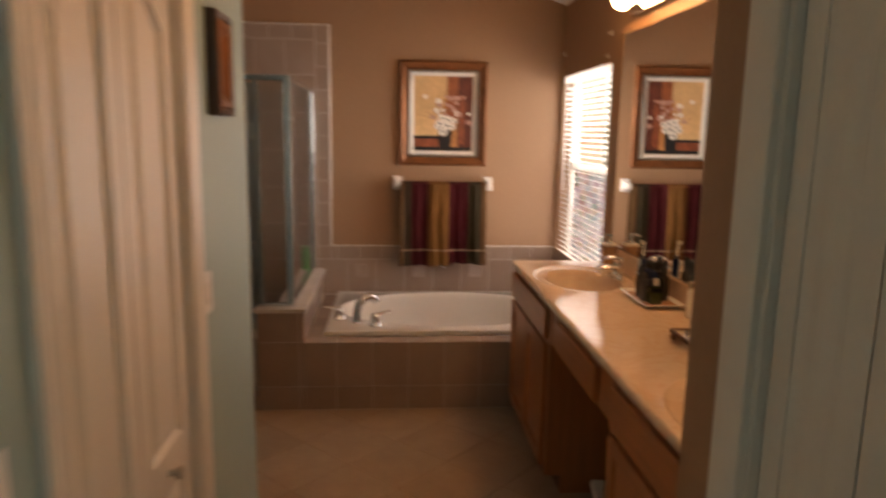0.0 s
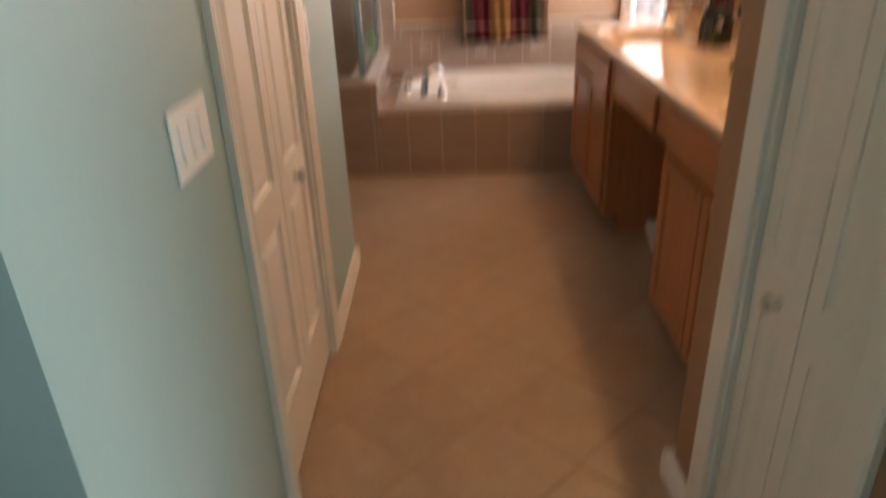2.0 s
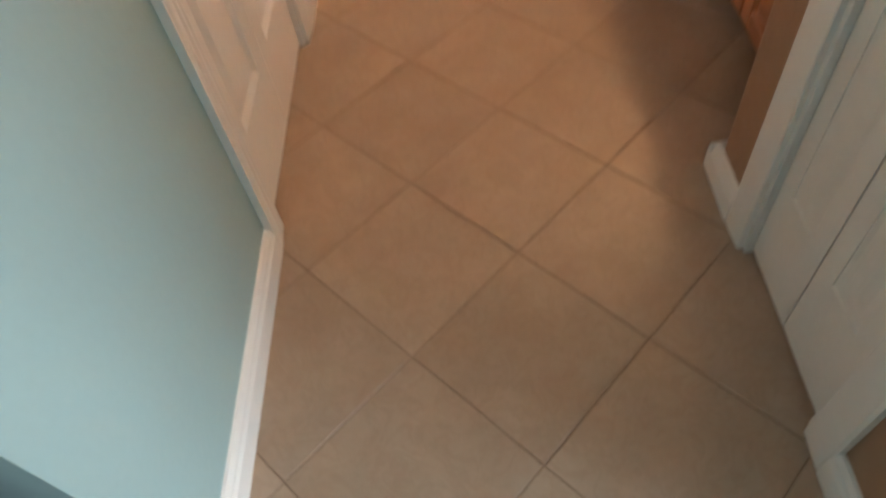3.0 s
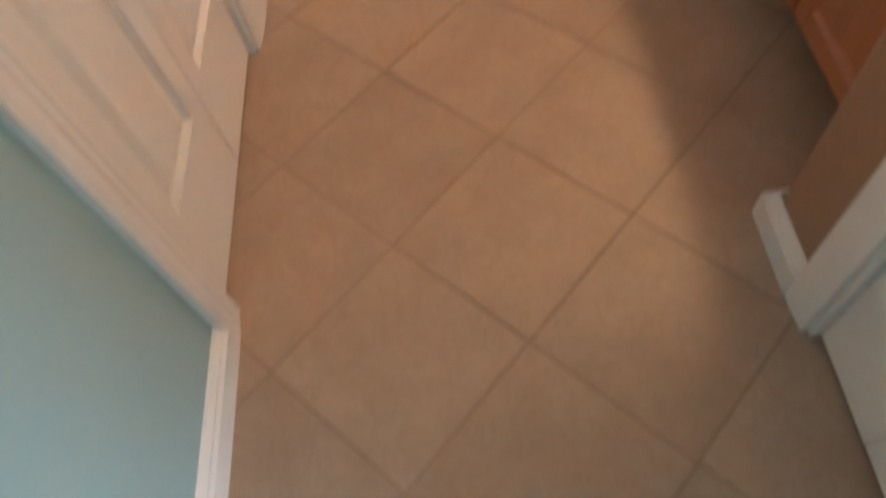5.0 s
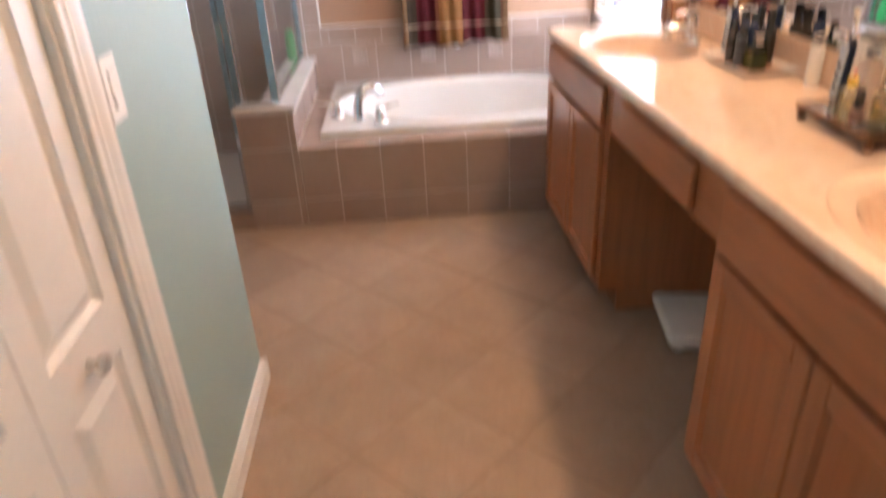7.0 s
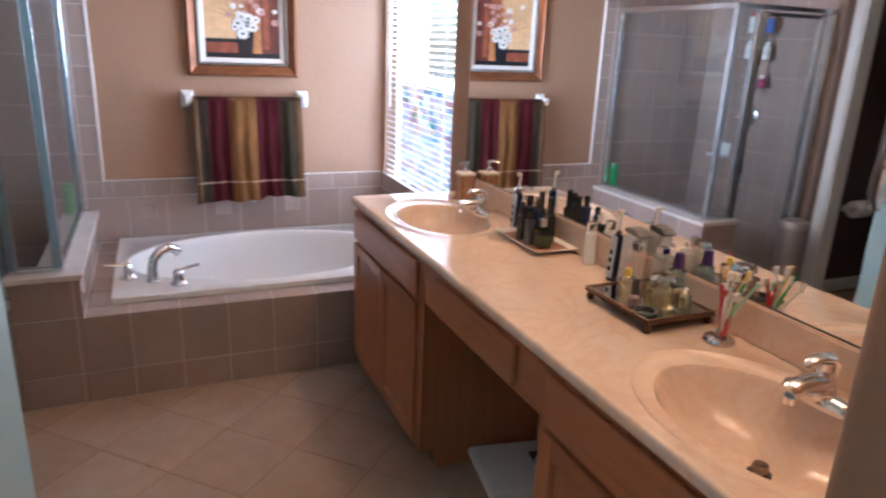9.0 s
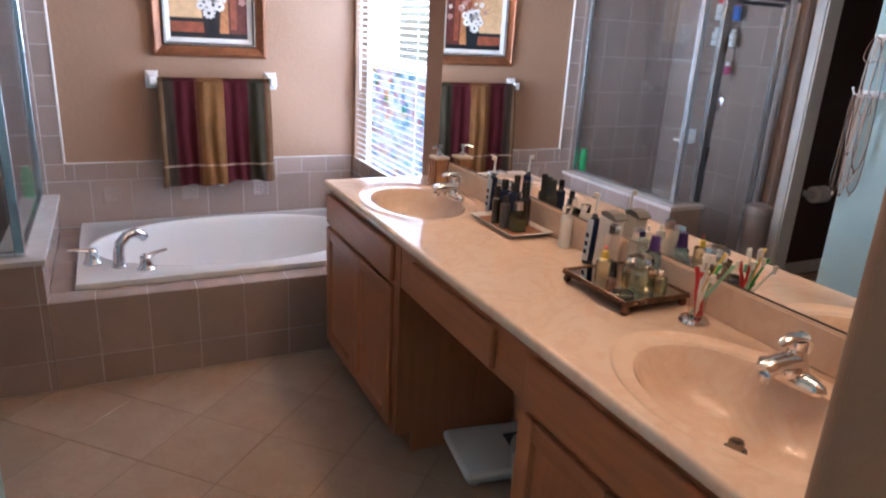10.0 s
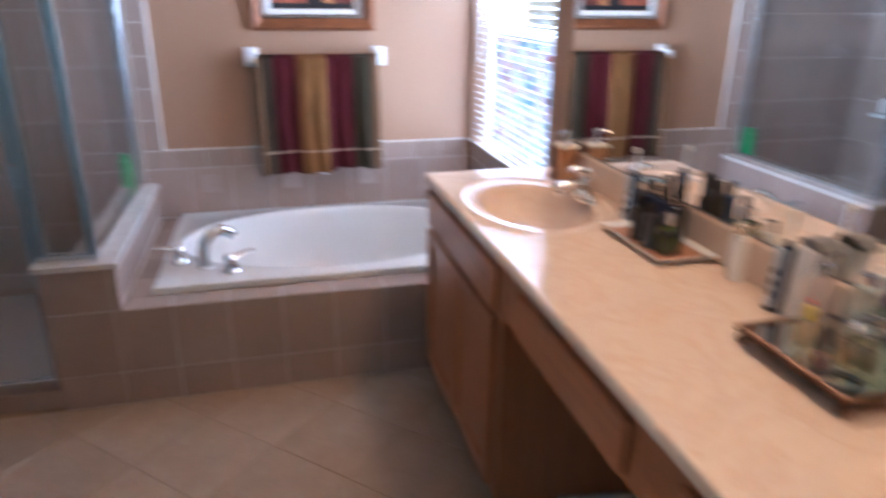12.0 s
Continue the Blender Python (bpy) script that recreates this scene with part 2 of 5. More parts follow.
def box(x0, x1, y0, y1, z0, z1, bevel=0.0, seg=1, bm=None):
    bm = bm or bmesh.new()
    vs = [bm.verts.new((x, y, z)) for x in (x0, x1) for y in (y0, y1) for z in (z0, z1)]
    faces = []
    for q in ((0, 1, 3, 2), (4, 6, 7, 5), (0, 4, 5, 1), (2, 3, 7, 6), (0, 2, 6, 4), (1, 5, 7, 3)):
        faces.append(bm.faces.new([vs[i] for i in q]))
    if bevel:
        es = list({e for f in faces for e in f.edges})
        bmesh.ops.bevel(bm, geom=es, offset=bevel, segments=seg, profile=0.5, affect='EDGES')
    return bm


def prism(poly, axis, a, b, bm=None):
    """Extrude a 2D outline along an axis from a to b. The outline's two coordinates are the other axes, in x, y, z order."""
    bm = bm or bmesh.new()

    def at(p, v):
        q = list(p)
        q.insert("xyz".index(axis), v)
        return q
    lo = [bm.verts.new(at(p, a)) for p in poly]
    hi = [bm.verts.new(at(p, b)) for p in poly]
    n = len(poly)
    for i in range(n):
        bm.faces.new((lo[i], lo[(i + 1) % n], hi[(i + 1) % n], hi[i]))
    bm.faces.new(lo)
    bm.faces.new(hi)
    bmesh.ops.recalc_face_normals(bm, faces=bm.faces)
    return bm


def lathe(profile, seg=24, bm=None, centre=(0, 0, 0)):
    """Turn (radius, height) pairs round z."""
    bm = bm or bmesh.new()
    cx, cy, cz = centre
    rings = []
    for r, z in profile:
        if r < 1e-5:
            rings.append([bm.verts.new((cx, cy, cz + z))])
        else:
            rings.append([bm.verts.new((cx + r * math.cos(2 * math.pi * i / seg), cy + r * math.sin(2 * math.pi * i / seg), cz + z)) for i in range(seg)])
    for a, b in zip(rings, rings[1:]):
        for i in range(seg):
            j = (i + 1) % seg
            if len(a) == 1 and len(b) == 1:
                continue
            if len(a) == 1:
                bm.faces.new((a[0], b[j], b[i]))
            elif len(b) == 1:
                bm.faces.new((a[i], a[j], b[0]))
            else:
                bm.faces.new((a[i], a[j], b[j], b[i]))
    bmesh.ops.recalc_face_normals(bm, faces=bm.faces)
    return bm


def tube(points, radius, seg=10, bm=None, flat=1.0):
    """A round bar along points; radius may be a list."""
    bm = bm or bmesh.new()
    pts = [Vector(p) for p in points]
    rad = radius if isinstance(radius, (list, tuple)) else [radius] * len(pts)
    rings, ref = [], None
    for i, p in enumerate(pts):
        d = (pts[min(i + 1, len(pts) - 1)] - pts[max(i - 1, 0)]).normalized()
        if ref is None:
            ref = Vector((0, 0, 1)) if abs(d.z) < 0.9 else Vector((1, 0, 0))
        u = d.cross(ref).normalized()
        v = u.cross(d)
        ref = v
        rings.append([bm.verts.new(p + (u * math.cos(2 * math.pi * k / seg) + v * flat * math.sin(2 * math.pi * k / seg)) * rad[i]) for k in range(seg)])
    for a, b in zip(rings, rings[1:]):
        for k in range(seg):
            bm.faces.new((a[k], a[(k + 1) % seg], b[(k + 1) % seg], b[k]))
    bm.faces.new(rings[0])
    bm.faces.new(rings[-1])
    bmesh.ops.recalc_face_normals(bm, faces=bm.faces)
    return bm


def under_slope(bm, up=0.05):
    """Cut walls off along the sloping ceiling, just above its lower face."""
    bmesh.ops.bisect_plane(bm, geom=bm.verts[:] + bm.edges[:] + bm.faces[:], plane_co=(XM, 0, ceiling_z(XM) + up), plane_no=(SLOPE, 0, 1), clear_outer=True)
    bmesh.ops.holes_fill(bm, edges=[e for e in bm.edges if e.is_boundary], sides=0)
    return bm


def structure(name, bm, mat, label, category="wall"):
    if category == "wall" and name != "wall_bedroom":
        under_slope(bm)
    return tagged(mesh_ob(name, bm, mat), label, category, kind="structure")


# ---- large structure ----
FS = -0.70    # where the tiles meet the bedroom carpet
structure("floor", box(-3.2, XM, FS, YD + 0.3, -0.12, -0.0018), M_GROUT, "floor bed with brown grout between beige tiles", "floor")
TOP = 4.3
structure("wall_north", box(-1.62, XM + 0.3, YB, YB + 0.14, -0.1, TOP), M_BROWN, "brown painted back wall above the bathtub", "wall")
# mirror wall with the window opening
WY0, WY1, WZ0, WZ1 = 2.745, 3.785, 0.64, 1.945
ew = prism(along_mirror(0.02, WY0 - 0.06, 0.0, -0.2), "z", -0.1, TOP)
box(XM, XM + 0.14, WY0 - 0.06, WY0, -0.1, TOP, bm=ew)
box(XM, XM + 0.14, WY1, YB, -0.1, TOP, bm=ew)
box(XM, XM + 0.14, WY0, WY1, -0.1, WZ0, bm=ew)
box(XM, XM + 0.14, WY0, WY1, WZ1, TOP, bm=ew)
structure("wall_east", ew, M_BROWN, "brown painted wall with the window and the vanity mirror", "wall")
# right wall of the hall with a narrow closet opening
RB0, RB1, DH = -0.475, -0.078, 2.03
BN = 0.032       # rounded plaster corner
arc = [(XR + BN - BN * math.cos(a), YV - BN + BN * math.sin(a)) for a in [math.pi / 2 * (8 - i) / 8 for i in range(9)]]
rw = prism([(XR, RB1), (XM + 0.14, RB1), (XM + 0.14, YV)] + arc, "z", -0.1, TOP)
box(XR, XR + 0.12, YRIGHT, RB0, -0.1, TOP, bm=rw)
box(XR, XR + 0.12, RB0, RB1, DH, TOP, bm=rw)
structure("wall_hall_right", rw, M_BROWN, "brown painted hall wall around a narrow closet door", "wall")
structure("closet_back_right", box(XR + 0.5, XR + 0.56, YRIGHT + 0.12, RB1, -0.1, TOP), M_BROWN, "plain wall behind the narrow closet", "wall")
# left wall of the hall with the closet opening
LB0, LB1 = 0.095, 0.788
lw = box(XL - 0.12, XL, YOPEN, LB0, -0.1, TOP)
box(XL - 0.12, XL, LB1, YEND, -0.1, TOP, bm=lw)
box(XL - 0.12, XL, LB0, LB1, DH, TOP, bm=lw)
structure("wall_hall_left", lw, M_SAGE, "sage green painted hall wall around a white closet door", "wall")
structure("wall_recess", box(XW, XL - 0.12, YEND - 0.12, YEND, -0.1, TOP), M_SAGE, "sage green wall beside the toilet room", "wall")
XS, YRET = XL - 0.12, 1.79
structure("wall_return", box(XS - 0.12, XS, YEND, YRET, -0.1, TOP), M_SAGE, "sage green return wall hung with necklaces", "wall")
structure("closet_back_left", box(XL - 0.75, XL - 0.69, YOPEN + 0.12, YEND - 0.12, -0.1, TOP), M_SAGE, "plain wall behind the closet", "wall")
# wall of the toilet room with its opening, and the shower's side wall
WC0, WC1 = 1.86, 2.618
ww = box(XW - 0.12, XW, YEND - 0.12, WC0, -0.1, TOP)
box(XW - 0.12, XW, WC1, YB, -0.1, TOP, bm=ww)
box(XW - 0.12, XW, WC0, WC1, 2.03, TOP, bm=ww)
structure("wall_west", ww, M_BROWN, "brown painted wall with the toilet room's opening", "wall")
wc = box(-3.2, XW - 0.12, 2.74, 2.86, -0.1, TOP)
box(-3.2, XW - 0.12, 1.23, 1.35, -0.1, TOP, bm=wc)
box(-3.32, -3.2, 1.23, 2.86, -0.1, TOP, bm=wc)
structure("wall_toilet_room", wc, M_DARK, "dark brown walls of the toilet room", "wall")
# bedroom behind the walker, with its window opening to the east
bw = box(-3.2, XL - 0.12, YOPEN, YOPEN + 0.12, -0.1, TOP)
box(-3.32, -3.2, YS - 0.12, YOPEN + 0.12, -0.1, TOP, bm=bw)
XC = XM + 0.29
box(-3.2, XC, YS - 0.12, YS, -0.1, TOP, bm=bw)
box(XR + 0.12, XC, YRIGHT, YRIGHT + 0.12, -0.1, TOP, bm=bw)
under_slope(bw)
box(XC, 3.2, YS - 0.12, YS, -0.1, 2.40, bm=bw)
box(XC, 3.2, YRIGHT, YRIGHT + 0.12, -0.1, 2.40, bm=bw)
for ya, yb, za, zb in ((YS - 0.12, -2.9, -0.1, 2.40), (-1.1, YRIGHT + 0.12, -0.1, 2.40), (-2.9, -1.1, -0.1, 0.6), (-2.9, -1.1, 2.2, 2.40)):
    box(3.2, 3.32, ya, yb, za, zb, bm=bw)
structure("wall_bedroom", bw, M_SAGE, "sage green bedroom walls with a wide window opening", "wall")
structure("bedroom_floor", box(-3.2, 3.2, YS, FS, -0.12, 0.004), M_CARPET, "beige bedroom carpet meeting the tiles", "carpet")
structure("bedroom_ceiling", box(XM + 0.3, 3.3, YS - 0.12, YRIGHT + 0.12, 2.36, 2.46), M_CEIL, "white bedroom ceiling", "ceiling")
structure("ceiling", prism([(-3.3, ceiling_z(-3.3)), (XM + 0.3, ceiling_z(XM + 0.3)), (XM + 0.3, ceiling_z(XM + 0.3) + 0.1), (-3.3, ceiling_z(-3.3) + 0.1)], "y", YS - 0.2, YB + 0.14), M_CEIL, "white sloping textured ceiling", "ceiling")


# ---- trim ----
def casing(name, face, sgn, y0, y1, h, w=0.075, fluted=True):
    """Door casing on a wall face x=face; sgn is the way the wall looks. Three fluted members."""
    c = thing(name, (0, 0, 0), "white painted fluted door casing around the opening", "door trim", kind="structure")
    prof = [(0, 0), (0.011, 0), (0.013, 0.006), (0.011, 0.014), (0.012, 0.020), (0.015, 0.027), (0.013, 0.036), (0.015, 0.044), (0.017, 0.052), (0.018, 0.060), (0.016, 0.068), (0.017, w), (0, w)]
    if not fluted:
        prof = [(0, 0), (0.010, 0), (0.0125, 0.004), (0.014, w * 0.3), (0.0155, w * 0.6), (0.016, w * 0.9), (0.013, w), (0, w)]
    part("side_casing", prism([(face + sgn * d, y0 - t) for d, t in prof], "z", 0.0, h + w), M_TRIM, c)
    part("side_casing", prism([(face + sgn * d, y1 + t) for d, t in prof], "z", 0.0, h + w), M_TRIM, c)
    part("head_casing", prism([(face + sgn * d, h + t) for d, t in prof], "y", y0, y1), M_TRIM, c)
    # jamb lining
    inner = face - sgn * 0.12
    a, b = min(face, inner), max(face, inner)
    part("jamb", box(a, b, y0, y0 + 0.012, 0, h - 0.012), M_TRIM, c)
    part("jamb", box(a, b, y1 - 0.012, y1, 0, h - 0.012), M_TRIM, c)
    part("jamb", box(a, b, y0, y1, h - 0.012, h), M_TRIM, c)
    return c


casing("trim_closet_left", XL, 1, LB0, LB1, DH)
casing("trim_closet_right", XR, -1, RB0, RB1, DH, fluted=False)
casing("trim_toilet_room", XW, 1, WC0, WC1, DH, 0.062, False)


def baseboard(name, runs):
    for i, (axis, face, sgn, a, b) in enumerate(runs):
        prof = [(0, 0), (0.018, 0), (0.018, 0.058), (0.013, 0.066), (0.013, 0.074), (0.006, 0.084), (0, 0.086)]
        if axis == "y":
            bm = prism([(face + sgn * d, z) for d, z in prof], "y", a, b)
        else:
            bm = prism([(face + sgn * d, z) for d, z in prof], "x", a, b)
        structure(name, bm, M_TRIM, "white painted baseboard along the wall", "baseboard")


baseboard("baseboard", [("y", XL, 1, YOPEN, LB0 - 0.075), ("y", XL, 1, LB1 + 0.075, YEND), ("x", YEND, 1, XW, XL + 0.018),
                        ("y", XR, -1, RB1 + 0.075, YV), ("y", XR, -1, YRIGHT, RB0 - 0.075), ("x", 2.74, -1, -3.2, XW - 0.12), ("x", YV, 1, XR - 0.018, 0.66)])


# ---- bifold doors ----
def door_leaf(parent, x, sgn, y0, y1, knob_y=None, groove=0.012, arch=0):
    """One leaf: frame of stiles and rails, raised panels set in it; arch is the way the upper panel's top rises."""
    d0, d1 = x - sgn * 0.034, x
    sw = min(0.06, (y1 - y0) * 0.24)
    zs = (0.012, 0.225, 0.70, 0.80, 1.88, DH - 0.016)
    bm = bmesh.new()
    a, b = min(d0, d1), max(d0, d1)
    box(a, b, y0, y0 + sw, zs[0], zs[5], bm=bm)
    box(a, b, y1 - sw, y1, zs[0], zs[5], bm=bm)
    for z0, z1 in ((zs[0], zs[1]), (zs[2], zs[3])):
        box(a, b, y0 + sw, y1 - sw, z0, z1, bm=bm)

    def top_line(inset):
        """Top edge of the upper panel, from its far end to its near end."""
        ya, yb = y0 + sw + inset, y1 - sw - inset
        pts = []
        for i in range(9 if arch else 2):
            u = 1 - i / (8 if arch else 1)
            rise = 0.0 if not arch else 0.11 * (1 - math.sin(math.pi / 2 * (u if arch > 0 else 1 - u)))
            pts.append((ya + u * (yb - ya), zs[4] - inset - rise))
        return pts
    prism([(y0 + sw, zs[5]), (y1 - sw, zs[5])] + top_line(0.0), "x", a, b, bm=bm)
    leaf = part("door_leaf", bm, M_DOOR, parent)
    for z0, z1 in ((zs[1], zs[2]), (zs[3], zs[4])):
        bm = bmesh.new()
        f0 = x - sgn * groove
        f1 = x - sgn * 0.002
        py0, py1 = y0 + sw, y1 - sw
        rings = []
        for inset, f in ((0.0, x - sgn * 0.003), (0.010, f0), (0.020, f0), (0.042, f1)):
            head = top_line(inset) if z1 == zs[4] else [(py1 - inset, z1 - inset), (py0 + inset, z1 - inset)]
            rings.append([bm.verts.new((f, yy, zz)) for yy, zz in [(py0 + inset, z0 + inset), (py1 - inset, z0 + inset)] + head])
        n = len(rings[0])
        for r0, r1 in zip(rings, rings[1:]):
            for k in range(n):
                bm.faces.new((r0[k], r0[(k + 1) % n], r1[(k + 1) % n], r1[k]))
        bm.faces.new(rings[-1])
        back = [bm.verts.new((x - sgn * 0.030, v.co.y, v.co.z)) for v in rings[0]]
        for k in range(n):
            bm.faces.new((rings[0][(k + 1) % n], rings[0][k], back[k], back[(k + 1) % n]))
        bm.faces.new(back[::-1])
        bmesh.ops.recalc_face_normals(bm, faces=bm.faces)
        part("raised_panel", bm, M_DOOR, leaf)
    if knob_y is not None:
        kb = lathe([(0.0, 0.0), (0.011, 0.0), (0.009, 0.005), (0.0075, 0.012), (0.013, 0.017), (0.0165, 0.024), (0.014, 0.031), (0.0, 0.034)], 20)
        bmesh.ops.transform(kb, matrix=pose(x, knob_y, 0.745, 0, 90 * sgn, 0), verts=kb.verts)
        part("knob", kb, M_NICKEL, leaf, "small satin metal knob", True)


dl = thing("door_1", (0, 0, 0), "closed white bifold closet door with raised panels", "door", kind="structure")
xm_l = (LB0 + LB1) / 2
door_leaf(dl, XL - 0.014, 1, LB0 + 0.016, xm_l - 0.002, arch=1)
door_leaf(dl, XL - 0.014, 1, xm_l + 0.002, LB1 - 0.016, 0.600, arch=-1)
dr = thing("door_2", (0, 0, 0), "closed narrow white bifold closet door with raised panels", "door", kind="structure")
xm_r = (RB0 + RB1) / 2
door_leaf(dr, XR + 0.014, -1, RB0 + 0.014, xm_r - 0.002, groove=0.005)
door_leaf(dr, XR + 0.014, -1, xm_r + 0.002, RB1 - 0.014, -0.195, groove=0.005)


# ---- vanity ----
FX = 0.637          # face of the cabinet frames
CT0 = ZC - 0.033


def cabinet_front(parent, name, y0, y1, z0, z1, recessed=True, mat=None):
    """Overlay door or drawer front with eased edges; doors have a recessed flat panel with a bead."""
    x0, x1 = FX - 0.019, FX
    if not recessed:
        return part(name, box(x0, x1, y0, y1, z0, z1, 0.006, 2), mat or M_WOODH, parent)
    s = 0.052
    d = part(name, box(x0, x1, y0, y0 + s, z0, z1, 0.004, 1), M_WOOD, parent)
    part("stile", box(x0, x1, y1 - s, y1, z0, z1, 0.004, 1), M_WOOD, d)
    part("rail", box(x0, x1, y0 + s, y1 - s, z0, z0 + s, 0.003), M_WOODH, d)
    part("rail", box(x0, x1, y0 + s, y1 - s, z1 - s, z1, 0.003), M_WOODH, d)
    bm = bmesh.new()
    rings = []
    for inset, x in ((0.0, x0 + 0.002), (0.008, x0 + 0.011), (0.014, x0 + 0.011)):
        rings.append([bm.verts.new((x, yy, zz)) for yy, zz in ((y0 + s + inset, z0 + s + inset), (y1 - s - inset, z0 + s + inset), (y1 - s - inset, z1 - s - inset), (y0 + s + inset, z1 - s - inset))])
    for r0, r1 in zip(rings, rings[1:]):
        for k in range(4):
            bm.faces.new((r0[k], r0[(k + 1) % 4], r1[(k + 1) % 4], r1[k]))
    bm.faces.new(rings[-1])
    bmesh.ops.recalc_face_normals(bm, faces=bm.faces)
    for f in bm.faces:
        if f.normal.x > 0:
            f.normal_flip()
    part("panel", bm, M_WOOD, d)
    return d


def vanity_cabinet(y0, y1, label, ma, mb):
    """Face frame, box, two doors and a drawer front; ma and mb are the bare stiles at its two ends."""
    c = thing("vanity_cabinet", (0, 0, 0), label, "cabinet", "vanity cabinets")
    part("frame_stile", box(FX, FX + 0.019, y0, y0 + ma + 0.02, 0.088, CT0), M_WOOD, c)
    part("frame_stile", box(FX, FX + 0.019, y1 - mb - 0.02, y1, 0.085, CT0), M_WOOD, c)
    for za, zb in ((0.085, 0.125), (0.655, 0.70), (0.80, CT0)):
        part("frame_rail", box(FX, FX + 0.019, y0 + ma + 0.02, y1 - mb - 0.02, za, zb), M_WOODH, c)
    notch = [(FX + 0.019, 0.085), (FX + 0.07, 0.085), (FX + 0.07, 0.0), (XM - 0.002, 0.0), (XM - 0.002, CT0), (FX + 0.019, CT0)]
    part("side_panel", prism(notch, "y", y0, y0 + 0.016), M_WOOD, c)
    part("side_panel", prism(notch, "y", y1 - 0.016, y1), M_WOOD, c)
    part("floor_panel", box(FX + 0.019, XM - 0.002, y0 + 0.016, y1 - 0.016, 0.085, 0.10), M_WOODH, c)
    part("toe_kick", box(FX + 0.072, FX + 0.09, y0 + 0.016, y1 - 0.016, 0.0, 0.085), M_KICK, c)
    m = (y0 + ma + y1 - mb) / 2
    cabinet_front(c, "door", y0 + ma, m - 0.0025, 0.110, 0.670)
    cabinet_front(c, "door", m + 0.0025, y1 - mb, 0.110, 0.670)
    cabinet_front(c, "drawer_front", y0 + ma, y1 - mb, 0.688, 0.822, False)
    return c


vanity_cabinet(YV + 0.016, 0.965, "maple vanity cabinet with two doors under a sink", 0.012, 0.036)
vanity_cabinet(1.755, 2.602, "maple vanity cabinet with two doors beside the bathtub", 0.048, 0.012)
mid = thing("vanity_apron_cabinet", (0, 0, 0), "maple drawer unit bridging the open knee space", "cabinet", "vanity cabinets")
part("apron", box(FX + 0.002, FX + 0.019, 0.965, 1.755, 0.685, CT0), M_WOODH, mid)
part("drawer_front", box(FX - 0.017, FX + 0.002, 1.095, 1.635, 0.700, 0.818, 0.006, 2), M_WOODH, mid)
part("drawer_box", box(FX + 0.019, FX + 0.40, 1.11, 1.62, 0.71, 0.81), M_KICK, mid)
tagged(mesh_ob("filler_strip", box(FX, FX + 0.019, YV + 0.002, YV + 0.015, 0.088, CT0), M_WOOD), "maple filler strip between the cabinet and the wall", "cabinet trim", kind="structure")


def basin_sheet(bm, cx, cy, rect, rings, n=96):
    """Sheet from a rectangle's edge inward over oval rings (semi x, semi y, z), closed at the last."""
    x0, x1, y0, y1 = rect
    angs = sorted([2 * math.pi * i / n for i in range(n)] + [math.atan2(y - cy, x - cx) % (2 * math.pi) for x in (x0, x1) for y in (y0, y1)])
    out = []
    for a in angs:
        c, s = math.cos(a), math.sin(a)
        k = min(((x1 - cx) / c if c > 1e-9 else (x0 - cx) / c if c < -1e-9 else 1e9), ((y1 - cy) / s if s > 1e-9 else (y0 - cy) / s if s < -1e-9 else 1e9))
        out.append(bm.verts.new((cx + c * k, cy + s * k, rings[0][2])))
    prev = out
    for i, (a, b, z, *off) in enumerate(rings):
        ox = off[0] if off else 0
        cur = [bm.verts.new((cx + ox + a * math.cos(t), cy + b * math.sin(t), z)) for t in angs]
        for j in range(len(angs)):
            k = (j + 1) % len(angs)
            bm.faces.new((prev[j], prev[k], cur[k], cur[j]))
        prev = cur
    bm.faces.new(prev)


SINKS = ((0.876, 2.175), (0.876, 0.540))
CY0, CY1, CX0, CX1 = YV + 0.003, 2.622, 0.618, XM + 0.06
bm = bmesh.new()
H0 = ZC
for (cx, cy), ya, yb in ((SINKS[0], 1.40, CY1), (SINKS[1], CY0, 1.40)):
    basin_sheet(bm, cx, cy, (CX0 + 0.012, CX1, ya, yb), [
        (0.232, 0.325, H0), (0.228, 0.319, H0 + 0.0022), (0.222, 0.311, H0 + 0.0022), (0.217, 0.304, H0 - 0.003), (0.211, 0.296, H0 - 0.0062), (0.190, 0.268, H0 - 0.0075),
        (0.184, 0.259, H0 - 0.0055), (0.179, 0.252, H0 - 0.0065), (0.175, 0.246, H0 - 0.013), (0.168, 0.236, H0 - 0.028), (0.158, 0.222, H0 - 0.050), (0.140, 0.196, H0 - 0.082), (0.112, 0.156, H0 - 0.108),
        (0.075, 0.10, H0 - 0.124, 0.006), (0.022, 0.022, H0 - 0.130, 0.012)])
bmesh.ops.remove_doubles(bm, verts=bm.verts, dist=0.0008)
bmesh.ops.recalc_face_normals(bm, faces=bm.faces)
if sum(f.normal.z * f.calc_area() for f in bm.faces) < 0:
    bmesh.ops.reverse_faces(bm, faces=bm.faces)
counter = thing("countertop", (0, 0, 0), "peach cultured marble countertop with two oval moulded sinks", "countertop")
part("top", bm, M_MARBLE, counter, "", True)
nose = [(CX0 + 0.012, H0), (CX0 + 0.006, H0 - 0.0015), (CX0 + 0.0015, H0 - 0.006), (CX0, H0 - 0.012), (CX0, H0 - 0.026), (CX0 + 0.003, H0 - 0.031), (CX0 + 0.008, H0 - 0.033), (CX0 + 0.04, H0 - 0.033), (CX0 + 0.04, H0 - 0.004)]
part("front_edge", prism(nose, "y", CY0, CY1), M_MARBLE, counter, "", True)
part("end_edge", box(CX0 + 0.042, CX1, CY1 - 0.02, CY1, H0 - 0.033, H0 - 0.0015), M_MARBLE, counter)
